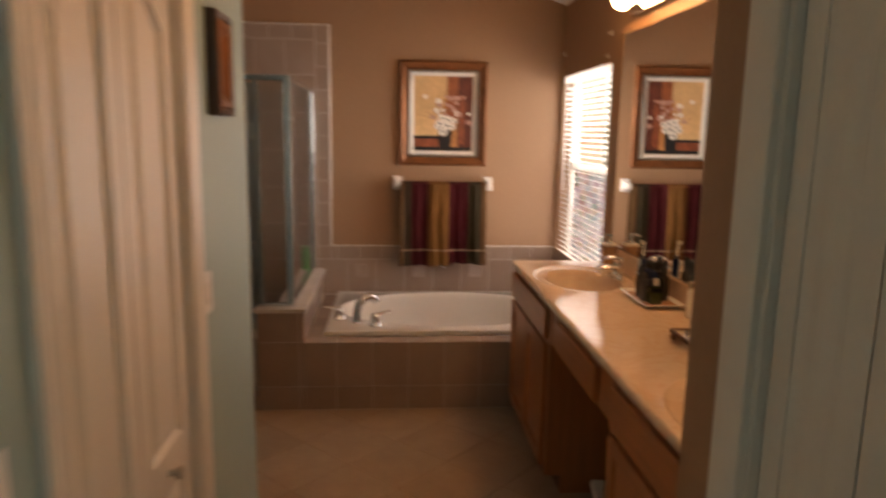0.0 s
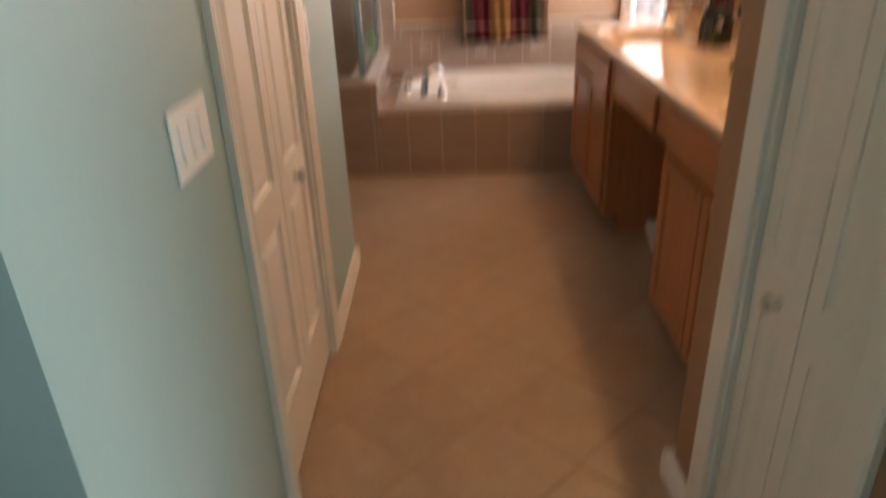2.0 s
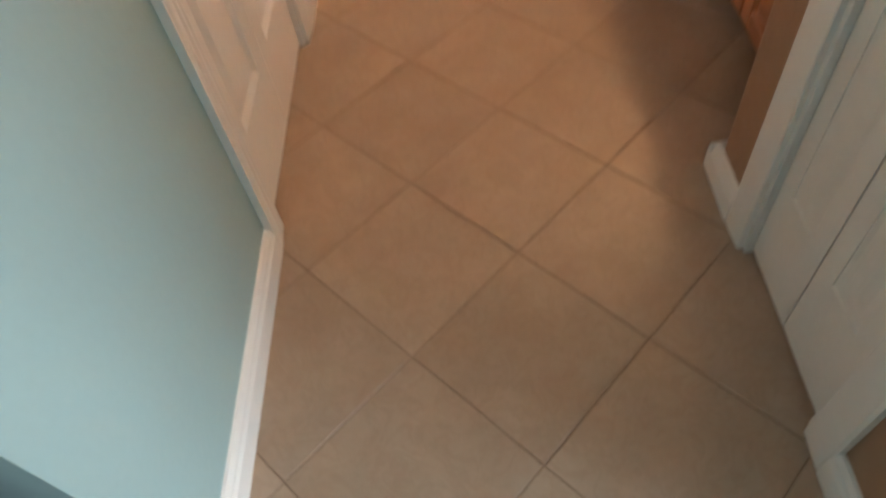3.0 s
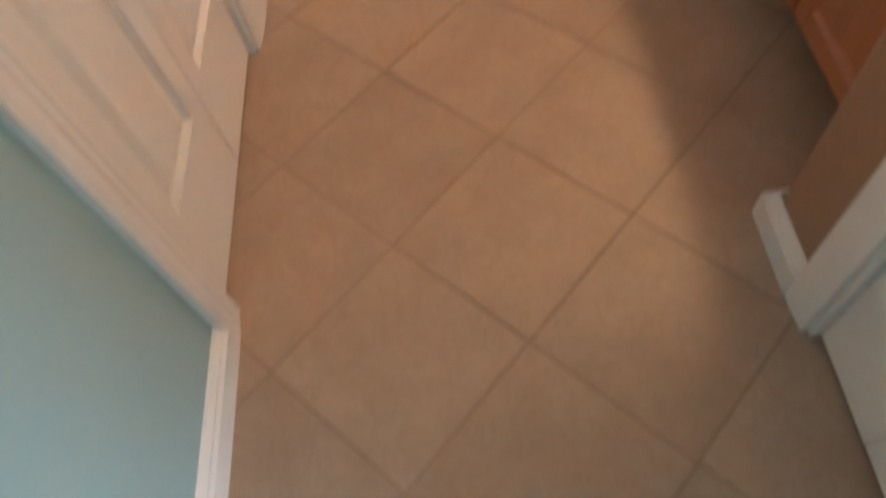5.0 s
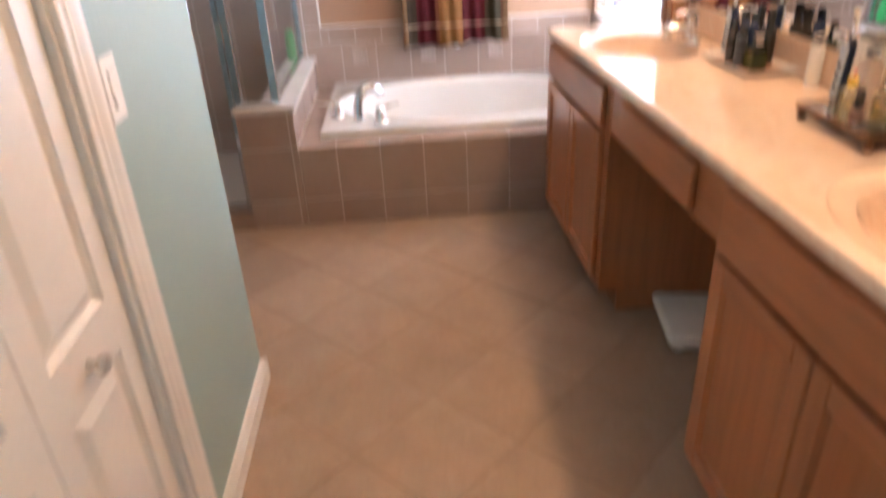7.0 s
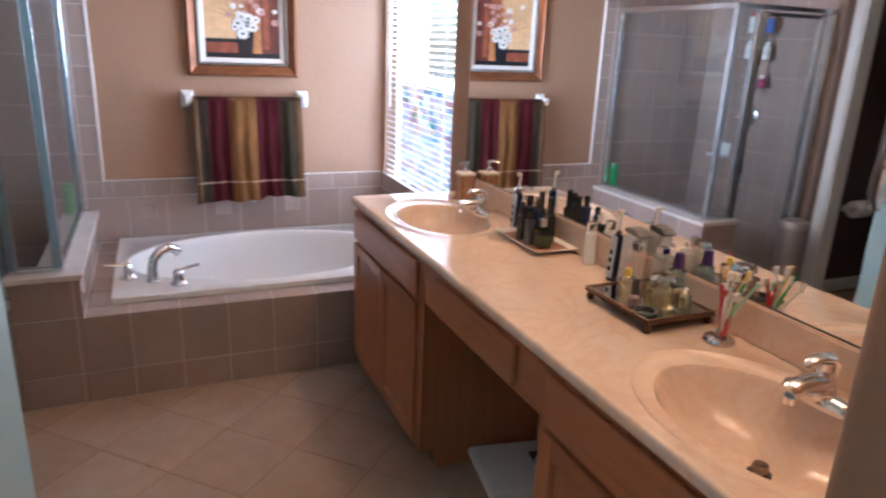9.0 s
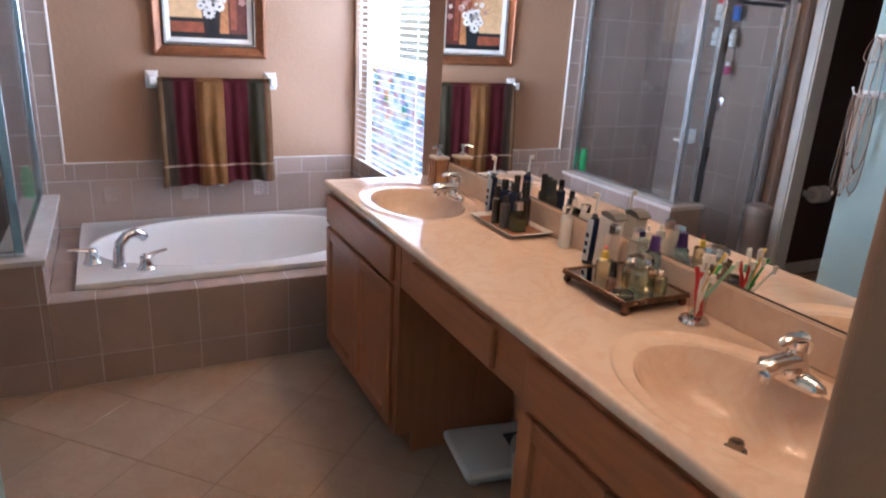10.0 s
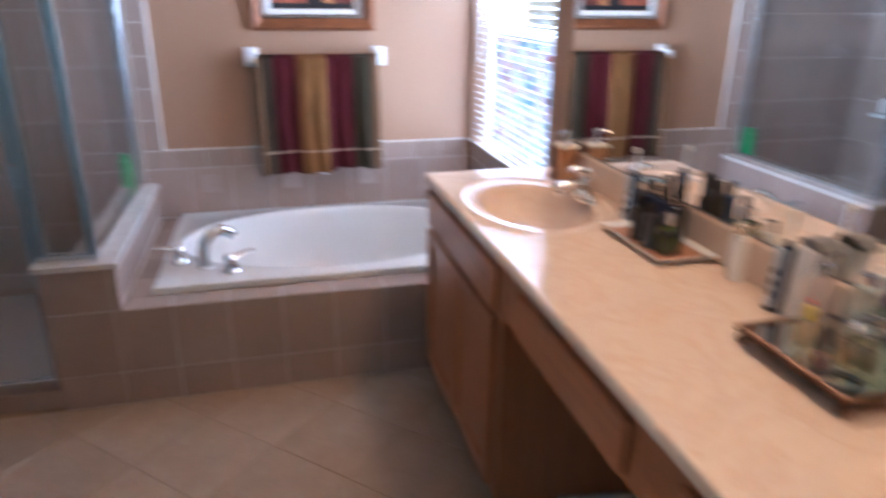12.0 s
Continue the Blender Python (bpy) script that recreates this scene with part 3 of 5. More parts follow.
bs = prism([(mirror_x() - d, y) for y, d in ((CY0, 0.020), (CY1, 0.020), (CY1, -0.004), (CY0, -0.004))], "z", H0 + 0.001, H0 + 0.10)
bmesh.ops.bevel(bs, geom=bs.edges[:], offset=0.004, segments=2, affect='EDGES')
part("backsplash", bs, M_MARBLE, counter)
for cx, cy in SINKS:
    # near-black disc, no hole: the shadowed gap round the stopper as colour
    part("drain_ring", lathe([(0.024, 0.0), (0.024, 0.0025), (0.020, 0.003), (0.0195, 0.0015), (0.0, 0.0015)], 28, centre=(cx + 0.012, cy, H0 - 0.1285)), M_BLACKW, counter, "closed dark disc standing in for the drain's shadowed gap", True)
    part("drain_stopper", lathe([(0.0165, 0.002), (0.0165, 0.019), (0.014, 0.023), (0.0, 0.024)], 24, centre=(cx + 0.012, cy, H0 - 0.1285)), M_STOPPER, counter, "dark bronze drain stopper", True)

mir = thing("mirror", (0, 0, 0), "large frameless wall mirror above the countertop", "mirror")
part("glass", prism(along_mirror(0.17, 2.555, 0.006, 0.001), "z", H0 + 0.104, 2.06), M_MIRROR, mir)
part("bottom_channel", prism(along_mirror(0.17, 2.555, 0.009, 0.0005), "z", H0 + 0.1005, H0 + 0.1035), M_BLACKW, mir, "dark edge channel")

# ---- bathtub and deck ----
KX0, KX1, KZ = -0.772, -0.515, 0.587
TX0, TX1, TY0, TY1 = -0.418, 1.09, 2.812, 3.796
deck = box(KX1, XM, YD + 0.0020, TY0 + 0.03, -0.05, ZDECK - 0.0020)
box(KX1, TX0 + 0.03, TY0 + 0.03, YB, -0.05, ZDECK - 0.0020, bm=deck)
box(TX0 + 0.03, XM, TY1 - 0.03, YB, -0.05, ZDECK - 0.0020, bm=deck)
box(TX1 - 0.03, XM, TY0 + 0.03, TY1 - 0.03, -0.05, ZDECK - 0.0020, bm=deck)
deck_ob = structure("tub_deck", deck, M_WGROUT, "tiled deck and apron around the bathtub", "tub deck")
ZR = ZDECK + 0.030
tub = thing("bathtub", (0, 0, 0), "glossy off-white oval drop-in bathtub", "bathtub")
bm = bmesh.new()
tcx, tcy = (TX0 + TX1) / 2, (TY0 + TY1) / 2
basin_sheet(bm, tcx, tcy, (TX0 + 0.008, TX1 - 0.008, TY0 + 0.008, TY1 - 0.008), [
    (0.722, 0.446, ZR), (0.714, 0.438, ZR + 0.005), (0.703, 0.427, ZR + 0.006), (0.694, 0.419, ZR + 0.002), (0.690, 0.413, ZR - 0.008), (0.686, 0.407, ZR - 0.03),
    (0.680, 0.385, ZR - 0.12), (0.650, 0.355, ZR - 0.22), (0.60, 0.315, ZR - 0.30), (0.52, 0.25, ZR - 0.335), (0.30, 0.14, ZR - 0.345)])
bmesh.ops.recalc_face_normals(bm, faces=bm.faces)
if sum(f.normal.z * f.calc_area() for f in bm.faces) < 0:
    bmesh.ops.reverse_faces(bm, faces=bm.faces)
part("basin", bm, M_TUB, tub, "", True)
bm = bmesh.new()
prof = [(0.008, 0.0), (0.003, -0.002), (0.0, -0.008), (0.0, -0.028), (0.004, -0.030)]
rings = [[bm.verts.new((x, y, ZR + dz)) for x, y in ((TX0 + d, TY0 + d), (TX1 - d, TY0 + d), (TX1 - d, TY1 - d), (TX0 + d, TY1 - d))] for d, dz in prof]
for r0, r1 in zip(rings, rings[1:]):
    for k in range(4):
        bm.faces.new((r0[k], r0[(k + 1) % 4], r1[(k + 1) % 4], r1[k]))
bmesh.ops.recalc_face_normals(bm, faces=bm.faces)
part("rim_edge", bm, M_TUB, tub, "", True)

# ---- shower: knee wall, glass ----
kn = box(-0.665, KX1 - 0.0020, YD + 0.13, YB, -0.05, KZ - 0.03)
box(KX0 + 0.008, KX1 - 0.0020, YD + 0.0020, YD + 0.13, -0.05, KZ - 0.03, bm=kn)
knee_ob = structure("shower_knee_wall", kn, M_WGROUT, "low tiled knee wall of the shower", "knee wall")
structure("shower_curb", box(XW + 0.06, KX0 + 0.008, YD + 0.03, YD + 0.13, -0.05, 0.075, 0.004), M_WTILE, "low tiled shower curb", "curb")
structure("shower_pan", box(XW, -0.665, YD + 0.13, YB, -0.05, 0.03), M_TUB, "white shower floor pan", "shower floor")
pil_ob = structure("shower_pilaster", box(XW, XW + 0.06, YD, YD + 0.13, -0.05, 2.24), M_WTILE, "tiled pier beside the shower door", "pier")
SHZ, GX, GY = 1.838, -0.590, YD + 0.062


def bar(x0, x1, y0, y1, z0, z1):
    return box(x0, x1, y0, y1, z0, z1, 0.003, 1)


sh = thing("shower_enclosure", (0, 0, 0), "framed glass shower enclosure with bright aluminium bars", "shower")
part("corner_post", bar(GX - 0.018, GX + 0.018, GY - 0.018, GY + 0.018, KZ, SHZ), M_ALU, sh)
part("top_rail", bar(GX - 0.016, GX + 0.016, GY + 0.018, YB - 0.012, SHZ - 0.035, SHZ), M_ALU, sh)
part("sill_rail", bar(GX - 0.014, GX + 0.014, GY + 0.018, YB - 0.012, KZ, KZ + 0.022), M_ALU, sh)
part("wall_jamb", bar(GX - 0.016, GX + 0.016, YB - 0.045, YB - 0.012, KZ + 0.022, SHZ - 0.035), M_ALU, sh)
part("side_pane", box(GX - 0.003, GX + 0.003, GY + 0.018, YB - 0.045, KZ + 0.022, SHZ - 0.035), M_GLASS, sh, "clear glass side panel")
part("top_rail", bar(-1.37, GX - 0.018, GY - 0.016, GY + 0.016, SHZ - 0.03, SHZ), M_ALU, sh)
part("sill_rail", bar(KX0 + 0.034, GX - 0.018, GY - 0.014, GY + 0.014, KZ, KZ + 0.02), M_ALU, sh)
part("front_pane", box(KX0 + 0.034, GX - 0.018, GY - 0.003, GY + 0.003, KZ + 0.02, SHZ - 0.03), M_GLASS, sh, "narrow clear glass panel")
part("hinge_post", bar(KX0, KX0 + 0.034, GY - 0.018, GY + 0.018, 0.075, SHZ - 0.03), M_ALU, sh)
part("strike_post", bar(-1.292, -1.266, GY - 0.018, GY + 0.018, 0.075, SHZ - 0.03), M_ALU, sh)
part("wall_jamb", bar(-1.37, -1.348, GY - 0.016, GY + 0.016, 0.075, SHZ - 0.03), M_ALU, sh)
part("narrow_pane", box(-1.348, -1.292, GY - 0.003, GY + 0.003, 0.08, SHZ - 0.03), M_DOORGLASS, sh, "narrow glass strip")
dd = part("shower_door", bar(-0.800, -0.775, GY - 0.014, GY + 0.014, 0.09, SHZ - 0.04), M_ALU, sh, "hinged glass shower door")
part("door_stile", bar(-1.263, -1.239, GY - 0.014, GY + 0.014, 0.09, SHZ - 0.04), M_ALU, dd)
part("door_rail", bar(-1.239, -0.800, GY - 0.014, GY + 0.014, 0.09, 0.115), M_ALU, dd)
part("door_rail", bar(-1.239, -0.800, GY - 0.014, GY + 0.014, SHZ - 0.065, SHZ - 0.04), M_ALU, dd)
part("door_pane", box(-1.239, -0.800, GY - 0.003, GY + 0.003, 0.115, SHZ - 0.065), M_DOORGLASS, dd, "clear glass pane")
for hz in (0.40, 0.86, 1.50):
    part("hinge", bar(-0.796, -0.766, GY - 0.024, GY - 0.0185, hz, hz + 0.09), M_CHROME, sh)

# ---- window ----
win = thing("window_1", (0, 0, 0), "tall double-hung window with a stained-glass film below", "window", kind="structure")
GXW = XM + 0.09
for nm, b4 in (("frame_side", (WY0, WY0 + 0.035, WZ0, WZ1)), ("frame_side", (WY1 - 0.035, WY1, WZ0, WZ1)), ("frame_head", (WY0 + 0.035, WY1 - 0.035, WZ1 - 0.035, WZ1)),
               ("frame_sill", (WY0 + 0.035, WY1 - 0.035, WZ0, WZ0 + 0.035)), ("meeting_rail", (WY0 + 0.035, WY1 - 0.035, 1.318, 1.358))):
    part(nm, box(GXW - 0.02, GXW + 0.03, *b4, 0.003), M_TRIM, win)
up = part("upper_pane", box(GXW + 0.003, GXW + 0.008, WY0 + 0.035, WY1 - 0.035, 1.358, WZ1 - 0.035), M_PANE, win)
up.visible_shadow = False

# lower sash: film in irregular coloured patches
film, fnt, fb = nodes_of("stained_film")
vor = fnt.nodes.new("ShaderNodeTexVoronoi")
vor.inputs["Scale"].default_value = 26
tcf = fnt.nodes.new("ShaderNodeTexCoord")
fnt.links.new(tcf.outputs["Object"], vor.inputs["Vector"])
sep = fnt.nodes.new("ShaderNodeSeparateColor")
fnt.links.new(vor.outputs["Color"], sep.inputs[0])
fcol = ramp(fnt, sep.outputs[0], [(0.0, (0.33, 0.31, 0.32)), (0.36, (0.22, 0.15, 0.185)), (0.48, (0.085, 0.14, 0.165)), (0.56, (0.33, 0.32, 0.33)), (0.78, (0.19, 0.06, 0.055)), (0.86, (0.027, 0.12, 0.05)), (0.93, (0.28, 0.16, 0.04))], 'CONSTANT')
fnt.nodes.remove(fb)
ftr = fnt.nodes.new("ShaderNodeBsdfTransparent")
ftl = fnt.nodes.new("ShaderNodeBsdfTranslucent")
fmx = fnt.nodes.new("ShaderNodeMixShader")
fmx.inputs[0].default_value = 0.15
fnt.links.new(fcol, ftr.inputs[0])
fnt.links.new(fcol, ftl.inputs[0])
fnt.links.new(ftr.outputs[0], fmx.inputs[1])
fnt.links.new(ftl.outputs[0], fmx.inputs[2])
fnt.links.new(fmx.outputs[0], fnt.nodes["Material Output"].inputs[0])
lp = part("lower_pane", box(GXW + 0.003, GXW + 0.008, WY0 + 0.035, WY1 - 0.035, WZ0 + 0.035, 1.318), film, win, "glass with colourful stained film")
lp.visible_shadow = False
# blinds
bl = thing("window_blind", (0, 0, 0), "white horizontal slat blind lowered over the window", "blind")
part("head_rail", box(XM + 0.002, XM + 0.048, WY0 + 0.006, WY1 - 0.006, WZ1 - 0.045, WZ1 - 0.002, 0.003), M_BLIND, bl)
sl = bmesh.new()
W = 0.0170
prof = [(-W, -0.0024), (-W * 0.4, 0.0), (W * 0.4, 0.0022), (W, 0.0026), (W, 0.0018), (W * 0.4, 0.0014), (-W * 0.4, -0.0008), (-W, -0.0032)]
prism([(x, z) for x, z in prof], "y", -(WY1 - WY0) / 2 + 0.012, (WY1 - WY0) / 2 - 0.012, bm=sl)
z = WZ0 + 0.03
first = None
while z < WZ1 - 0.06:
    if first is None:
        first = part("slat", sl, M_BLIND, bl)
        ob = first
    else:
        ob = new("slat", first.data)
        ob.parent = bl
    ob.matrix_basis = pose(XM + 0.022, (WY0 + WY1) / 2, z, 0, 24, 0)
    z += 0.034
part("bottom_rail", box(XM + 0.004, XM + 0.042, WY0 + 0.012, WY1 - 0.012, WZ0 + 0.004, WZ0 + 0.018, 0.003), M_BLIND, bl)
for yy in (WY0 + 0.16, WY1 - 0.16):
    part("ladder_cord", tube([(XM + 0.022, yy, WZ0 + 0.015), (XM + 0.022, yy, WZ1 - 0.03)], 0.0012, 5), M_BLIND, bl)
part("tilt_wand", tube([(XM - 0.002, WY1 - 0.10, WZ1 - 0.05), (XM - 0.004, WY1 - 0.10, 1.17)], 0.004, 6), M_BLIND, bl)

# ---- vanity lights, one over each sink ----
def vanity_light(y0, y1, z, xw):
    v = thing("vanity_light", (0, 0, 0), "polished bar light with lit round bulbs above the mirror", "wall lamp", "vanity lights")
    part("back_plate", box(xw - 0.035, xw + 0.02, y0, y1, z - 0.055, z + 0.055, 0.008, 2), M_CHROME, v)
    for i in range(4):
        yy = y0 + 0.10 + i * (y1 - y0 - 0.20) / 3
        sk = lathe([(0.024, 0.0), (0.026, 0.004), (0.020, 0.018), (0.016, 0.022)], 20)
        bmesh.ops.transform(sk, matrix=pose(xw - 0.034, yy, z, 0, -90, 0), verts=sk.verts)
        s = part("socket", sk, M_CHROME, v, "", True)
        gb = lathe([(0.014, 0.0), (0.016, 0.008), (0.030, 0.022), (0.039, 0.042), (0.040, 0.056), (0.034, 0.076), (0.020, 0.090), (0.0, 0.095)], 24)
        bmesh.ops.transform(gb, matrix=pose(xw - 0.054, yy, z, 0, -90, 0), verts=gb.verts)
        part("bulb", gb, M_BULB, s, "lit round bulb", True)


vanity_light(1.66, 2.43, 2.178, mirror_x())
vanity_light(0.17, 0.93, 2.185, mirror_x())

# ---- more materials ----
M_TERRY, tnt, tb = nodes_of("striped_terry_towel")
ttc = tnt.nodes.new("ShaderNodeTexCoord")
tsep = tnt.nodes.new("ShaderNodeSeparateXYZ")
tnt.links.new(ttc.outputs["Object"], tsep.inputs[0])
tmr = tnt.nodes.new("ShaderNodeMapRange")
tmr.inputs[1].default_value, tmr.inputs[2].default_value = 0.0, 0.600
tnt.links.new(tsep.outputs[0], tmr.inputs[0])
WINE, GOLD, OLIVE, TAN, INK = (0.070, 0.010, 0.013), (0.225, 0.105, 0.034), (0.050, 0.040, 0.024), (0.17, 0.095, 0.045), (0.040, 0.026, 0.016)
tcol = ramp(tnt, tmr.outputs[0], [(0.0, TAN), (0.04, INK), (0.13, WINE), (0.31, (0.13, 0.05, 0.025)), (0.34, GOLD), (0.565, WINE), (0.785, OLIVE), (0.935, (0.12, 0.05, 0.025)), (0.955, TAN)], 'CONSTANT')
tzr = tnt.nodes.new("ShaderNodeMapRange")
tzr.inputs[1].default_value, tzr.inputs[2].default_value = 0.0, 0.70
tnt.links.new(tsep.outputs[2], tzr.inputs[0])
tband = ramp(tnt, tzr.outputs[0], [(0.0, (0, 0, 0)), (0.143, (0.6, 0.6, 0.6)), (0.157, (0, 0, 0))], 'CONSTANT')
tcol = mixc(tnt, tband, tcol, (0.55, 0.40, 0.28))
tnz = noise_tex(tnt, 260, 3)
tnb = noise_tex(tnt, 14, 4, 0.6, (3, 1, 0.5))
tcol = mixc(tnt, 0.35, tcol, mixc(tnt, 1.0, tcol, ramp(tnt, tnz, [(0.3, (0.45, 0.45, 0.45)), (0.7, (1.3, 1.3, 1.3))]), 'MULTIPLY'))
tcol = mixc(tnt, 1.0, tcol, ramp(tnt, tnb, [(0.3, (0.6, 0.6, 0.6)), (0.7, (1.0, 1.0, 1.0))]), 'MULTIPLY')
tnt.links.new(tcol, tb.inputs["Base Color"])
tb.inputs["Roughness"].default_value = 0.95
tb.inputs["Specular IOR Level"].default_value = 0.1
bumped(tnt, tb, tnz, 0.9, 0.003)


def plain(name, col, rough=0.35, metal=0.0, coat=0.0):
    return surface(name, col, rough, metal, var=0.08, big=12, fine=90, bump=0.03, coat=coat)


def tinted(name, tint, gloss=0.03):
    return clear_glass(name, tint, gloss, 0.08, scaled(tint, 0.85))


P_BLACK, P_NAVY, P_SILVER = plain("black_plastic", (0.012, 0.012, 0.014), 0.22, coat=0.3), plain("navy_plastic", (0.012, 0.022, 0.065), 0.25), plain("silver_cap", (0.7, 0.7, 0.72), 0.15, 1.0)
P_PURPLE, P_RED, P_GREEN = plain("purple_cap", (0.07, 0.025, 0.16), 0.3), plain("red_plastic", (0.55, 0.03, 0.03), 0.3), plain("green_plastic", (0.02, 0.42, 0.10), 0.3)
P_YELLOW, P_BLUE, P_GREY = plain("yellow_plastic", (0.75, 0.55, 0.06), 0.3), plain("blue_plastic", (0.05, 0.15, 0.55), 0.3), plain("dark_grey_plastic", (0.05, 0.055, 0.07), 0.35)
P_TEAL, P_MAG = plain("mint_plastic", (0.35, 0.65, 0.50), 0.3), plain("magenta_plastic", (0.45, 0.05, 0.18), 0.3)
G_CLEAR, G_PINK, G_AMBER = bottle_glass("clear_bottle_glass", (0.98, 0.985, 0.98)), clear_glass("pink_bottle_glass", (0.97, 0.90, 0.87), 0.03, 0.28, (0.85, 0.76, 0.72)), clear_glass("amber_perfume", (0.98, 0.94, 0.76), 0.03, 0.10, (0.72, 0.62, 0.36))
G_MINT, G_SMOKE, G_BLUE = clear_glass("mint_bottle_glass", (0.92, 0.96, 0.95), 0.03, 0.28, (0.74, 0.80, 0.78)), bottle_glass("smoke_glass", (0.70, 0.72, 0.66)), bottle_glass("blue_bottle_glass", (0.74, 0.87, 0.93))
M_BRASS = plain("antique_brass", (0.13, 0.065, 0.032), 0.4, 0.55)
M_GOLDC = plain("soap_gold", (0.42, 0.23, 0.11), 0.4)
M_CREAM = plain("cream_ceramic", (0.75, 0.66, 0.52), 0.3)
M_TRAYIN = plain("tray_copper_lining", (0.36, 0.17, 0.08), 0.4)


# ---- towel bar and towel ----
tbx0, tbx1, tbz = 0.003, 0.642, 1.200
tbar = thing("towel_bar", (0, 0, 0), "white ceramic towel bar on the brown wall", "towel bar")
for px in (tbx0, tbx1):
    bm = bmesh.new()
    rings = []
    for hw, hz, y in ((0.034, 0.048, YB), (0.033, 0.047, YB - 0.006), (0.026, 0.038, YB - 0.014), (0.017, 0.022, YB - 0.034), (0.016, 0.020, YB - 0.058), (0.020, 0.024, YB - 0.070), (0.019, 0.023, YB - 0.090), (0.012, 0.015, YB - 0.094)):
        rings.append([bm.verts.new((px + a * hw, y, tbz + b * hz)) for a, b in ((-1, -1), (1, -1), (1, 1), (-1, 1))])
    for r0, r1 in zip(rings, rings[1:]):
        for k in range(4):
            bm.faces.new((r0[k], r0[(k + 1) % 4], r1[(k + 1) % 4], r1[k]))
    bm.faces.new(rings[-1])
    bmesh.ops.recalc_face_normals(bm, faces=bm.faces)
    bmesh.ops.bevel(bm, geom=[e for e in bm.edges if len(e.link_faces) == 2], offset=0.002, segments=1, affect='EDGES')
    part("post", bm, M_CERAMIC, tbar)
part("bar", tube([(tbx0 + 0.015, YB - 0.075, tbz - 0.004), (tbx1 - 0.015, YB - 0.075, tbz - 0.004)], 0.006, 12), M_CERAMIC, tbar, "", True)


def towel():
    t = thing("towel", (0.022, YB - 0.075, 0.632), "wine, gold and olive striped towel folded over the bar", "towel")
    bm = bmesh.new()
    prof = []
    top, bar_r = tbz - 0.632, 0.0135
    n = 26
    for i in range(n + 1):
        prof.append((-bar_r - 0.004, top * i / n, 1 - i / n))
    for i in range(1, 8):
        a = math.pi * i / 8
        prof.append((-(bar_r + 0.004) * math.cos(a), top + (bar_r + 0.004) * math.sin(a), 0.0))
    for i in range(n - 5):
        prof.append((bar_r + 0.004, top * (1 - i / n), i / n))
    nx, wid = 120, 0.600
    rows = []
    for v, (y, z, hang) in enumerate(prof):
        row = []
        front = v <= n
        for u in range(nx + 1):
            s = u / nx
            ph = s * wid
            fold = 0.0060 * math.sin(ph * 62 + 0.9 * math.sin(z * 6)) + 0.011 * math.sin(ph * 23 + 1.1 + 0.5 * z) + 0.0030 * math.sin(ph * 110 + 2 * z)
            amp = (0.45 + 0.75 * hang ** 0.8)
            x = s * wid + 0.010 * (hang - 0.2) * (s - 0.5) * 2 * (1 if front else 0.6) + 0.004 * math.sin(z * 11 + s * 3) * hang
            zz = z
            if hang > 0.93 and front:
                zz += 0.006 * math.sin(ph * 19) + 0.004 * math.sin(ph * 53) + 0.024 * (s - 0.5)
            row.append(bm.verts.new((x, y - (fold + 0.014) * amp * (1 if front else -1) - (0.012 * hang if front else -0.004), zz)))
        rows.append(row)
    for a, b in zip(rows, rows[1:]):
        for u in range(nx):
            bm.faces.new((a[u], a[u + 1], b[u + 1], b[u]))
    bmesh.ops.recalc_face_normals(bm, faces=bm.faces)
    bmesh.ops.solidify(bm, geom=bm.faces[:], thickness=0.005)
    part("cloth", bm, M_TERRY, t, "", True)
    part("care_tag", box(0.292, 0.318, -0.036, -0.0345, -0.018, 0.018), M_PLASTIC, t, "small white care label")


towel()


# ---- framed pictures ----
def frame_ring(x0, x1, z0, z1, prof):
    """Mitred frame: (inset, depth) profile run round a rectangle in the xz plane, looking to -y."""
    bm = bmesh.new()
    rings = [[bm.verts.new(p) for p in ((x0 + i, -d, z0 + i), (x1 - i, -d, z0 + i), (x1 - i, -d, z1 - i), (x0 + i, -d, z1 - i))] for i, d in prof]
    for r0, r1 in zip(rings, rings[1:]):
        for k in range(4):
            bm.faces.new((r0[k], r0[(k + 1) % 4], r1[(k + 1) % 4], r1[k]))
    bmesh.ops.recalc_face_normals(bm, faces=bm.faces)
    return bm


M_BEAD = plain("tarnished_silver", (0.42, 0.37, 0.31), 0.35, 0.7)
M_LINER = plain("silver_white_liner", (0.72, 0.69, 0.64), 0.45)
M_ROPE = plain("dark_silver_bead", (0.12, 0.10, 0.085), 0.35, 0.6)
A_SKY, A_CLOTH, A_TABLE = surface("paint_ochre", (0.68, 0.44, 0.22), 0.5, var=0.22, big=5, fine=30, bump=0.1), surface("paint_rust", (0.28, 0.085, 0.035), 0.5, var=0.35, big=14, fine=50, bump=0.1), surface("paint_dark_red", (0.12, 0.028, 0.018), 0.5, var=0.45, big=14, fine=50, bump=0.1)
A_DARK, A_WHITE, A_PINK, A_TERRA = plain("paint_black", (0.012, 0.013, 0.016), 0.4), plain("paint_white", (0.78, 0.74, 0.68), 0.5), plain("paint_rose", (0.48, 0.28, 0.24), 0.5), surface("paint_terracotta", (0.27, 0.075, 0.035), 0.5, var=0.4, big=16, fine=60, bump=0.1)


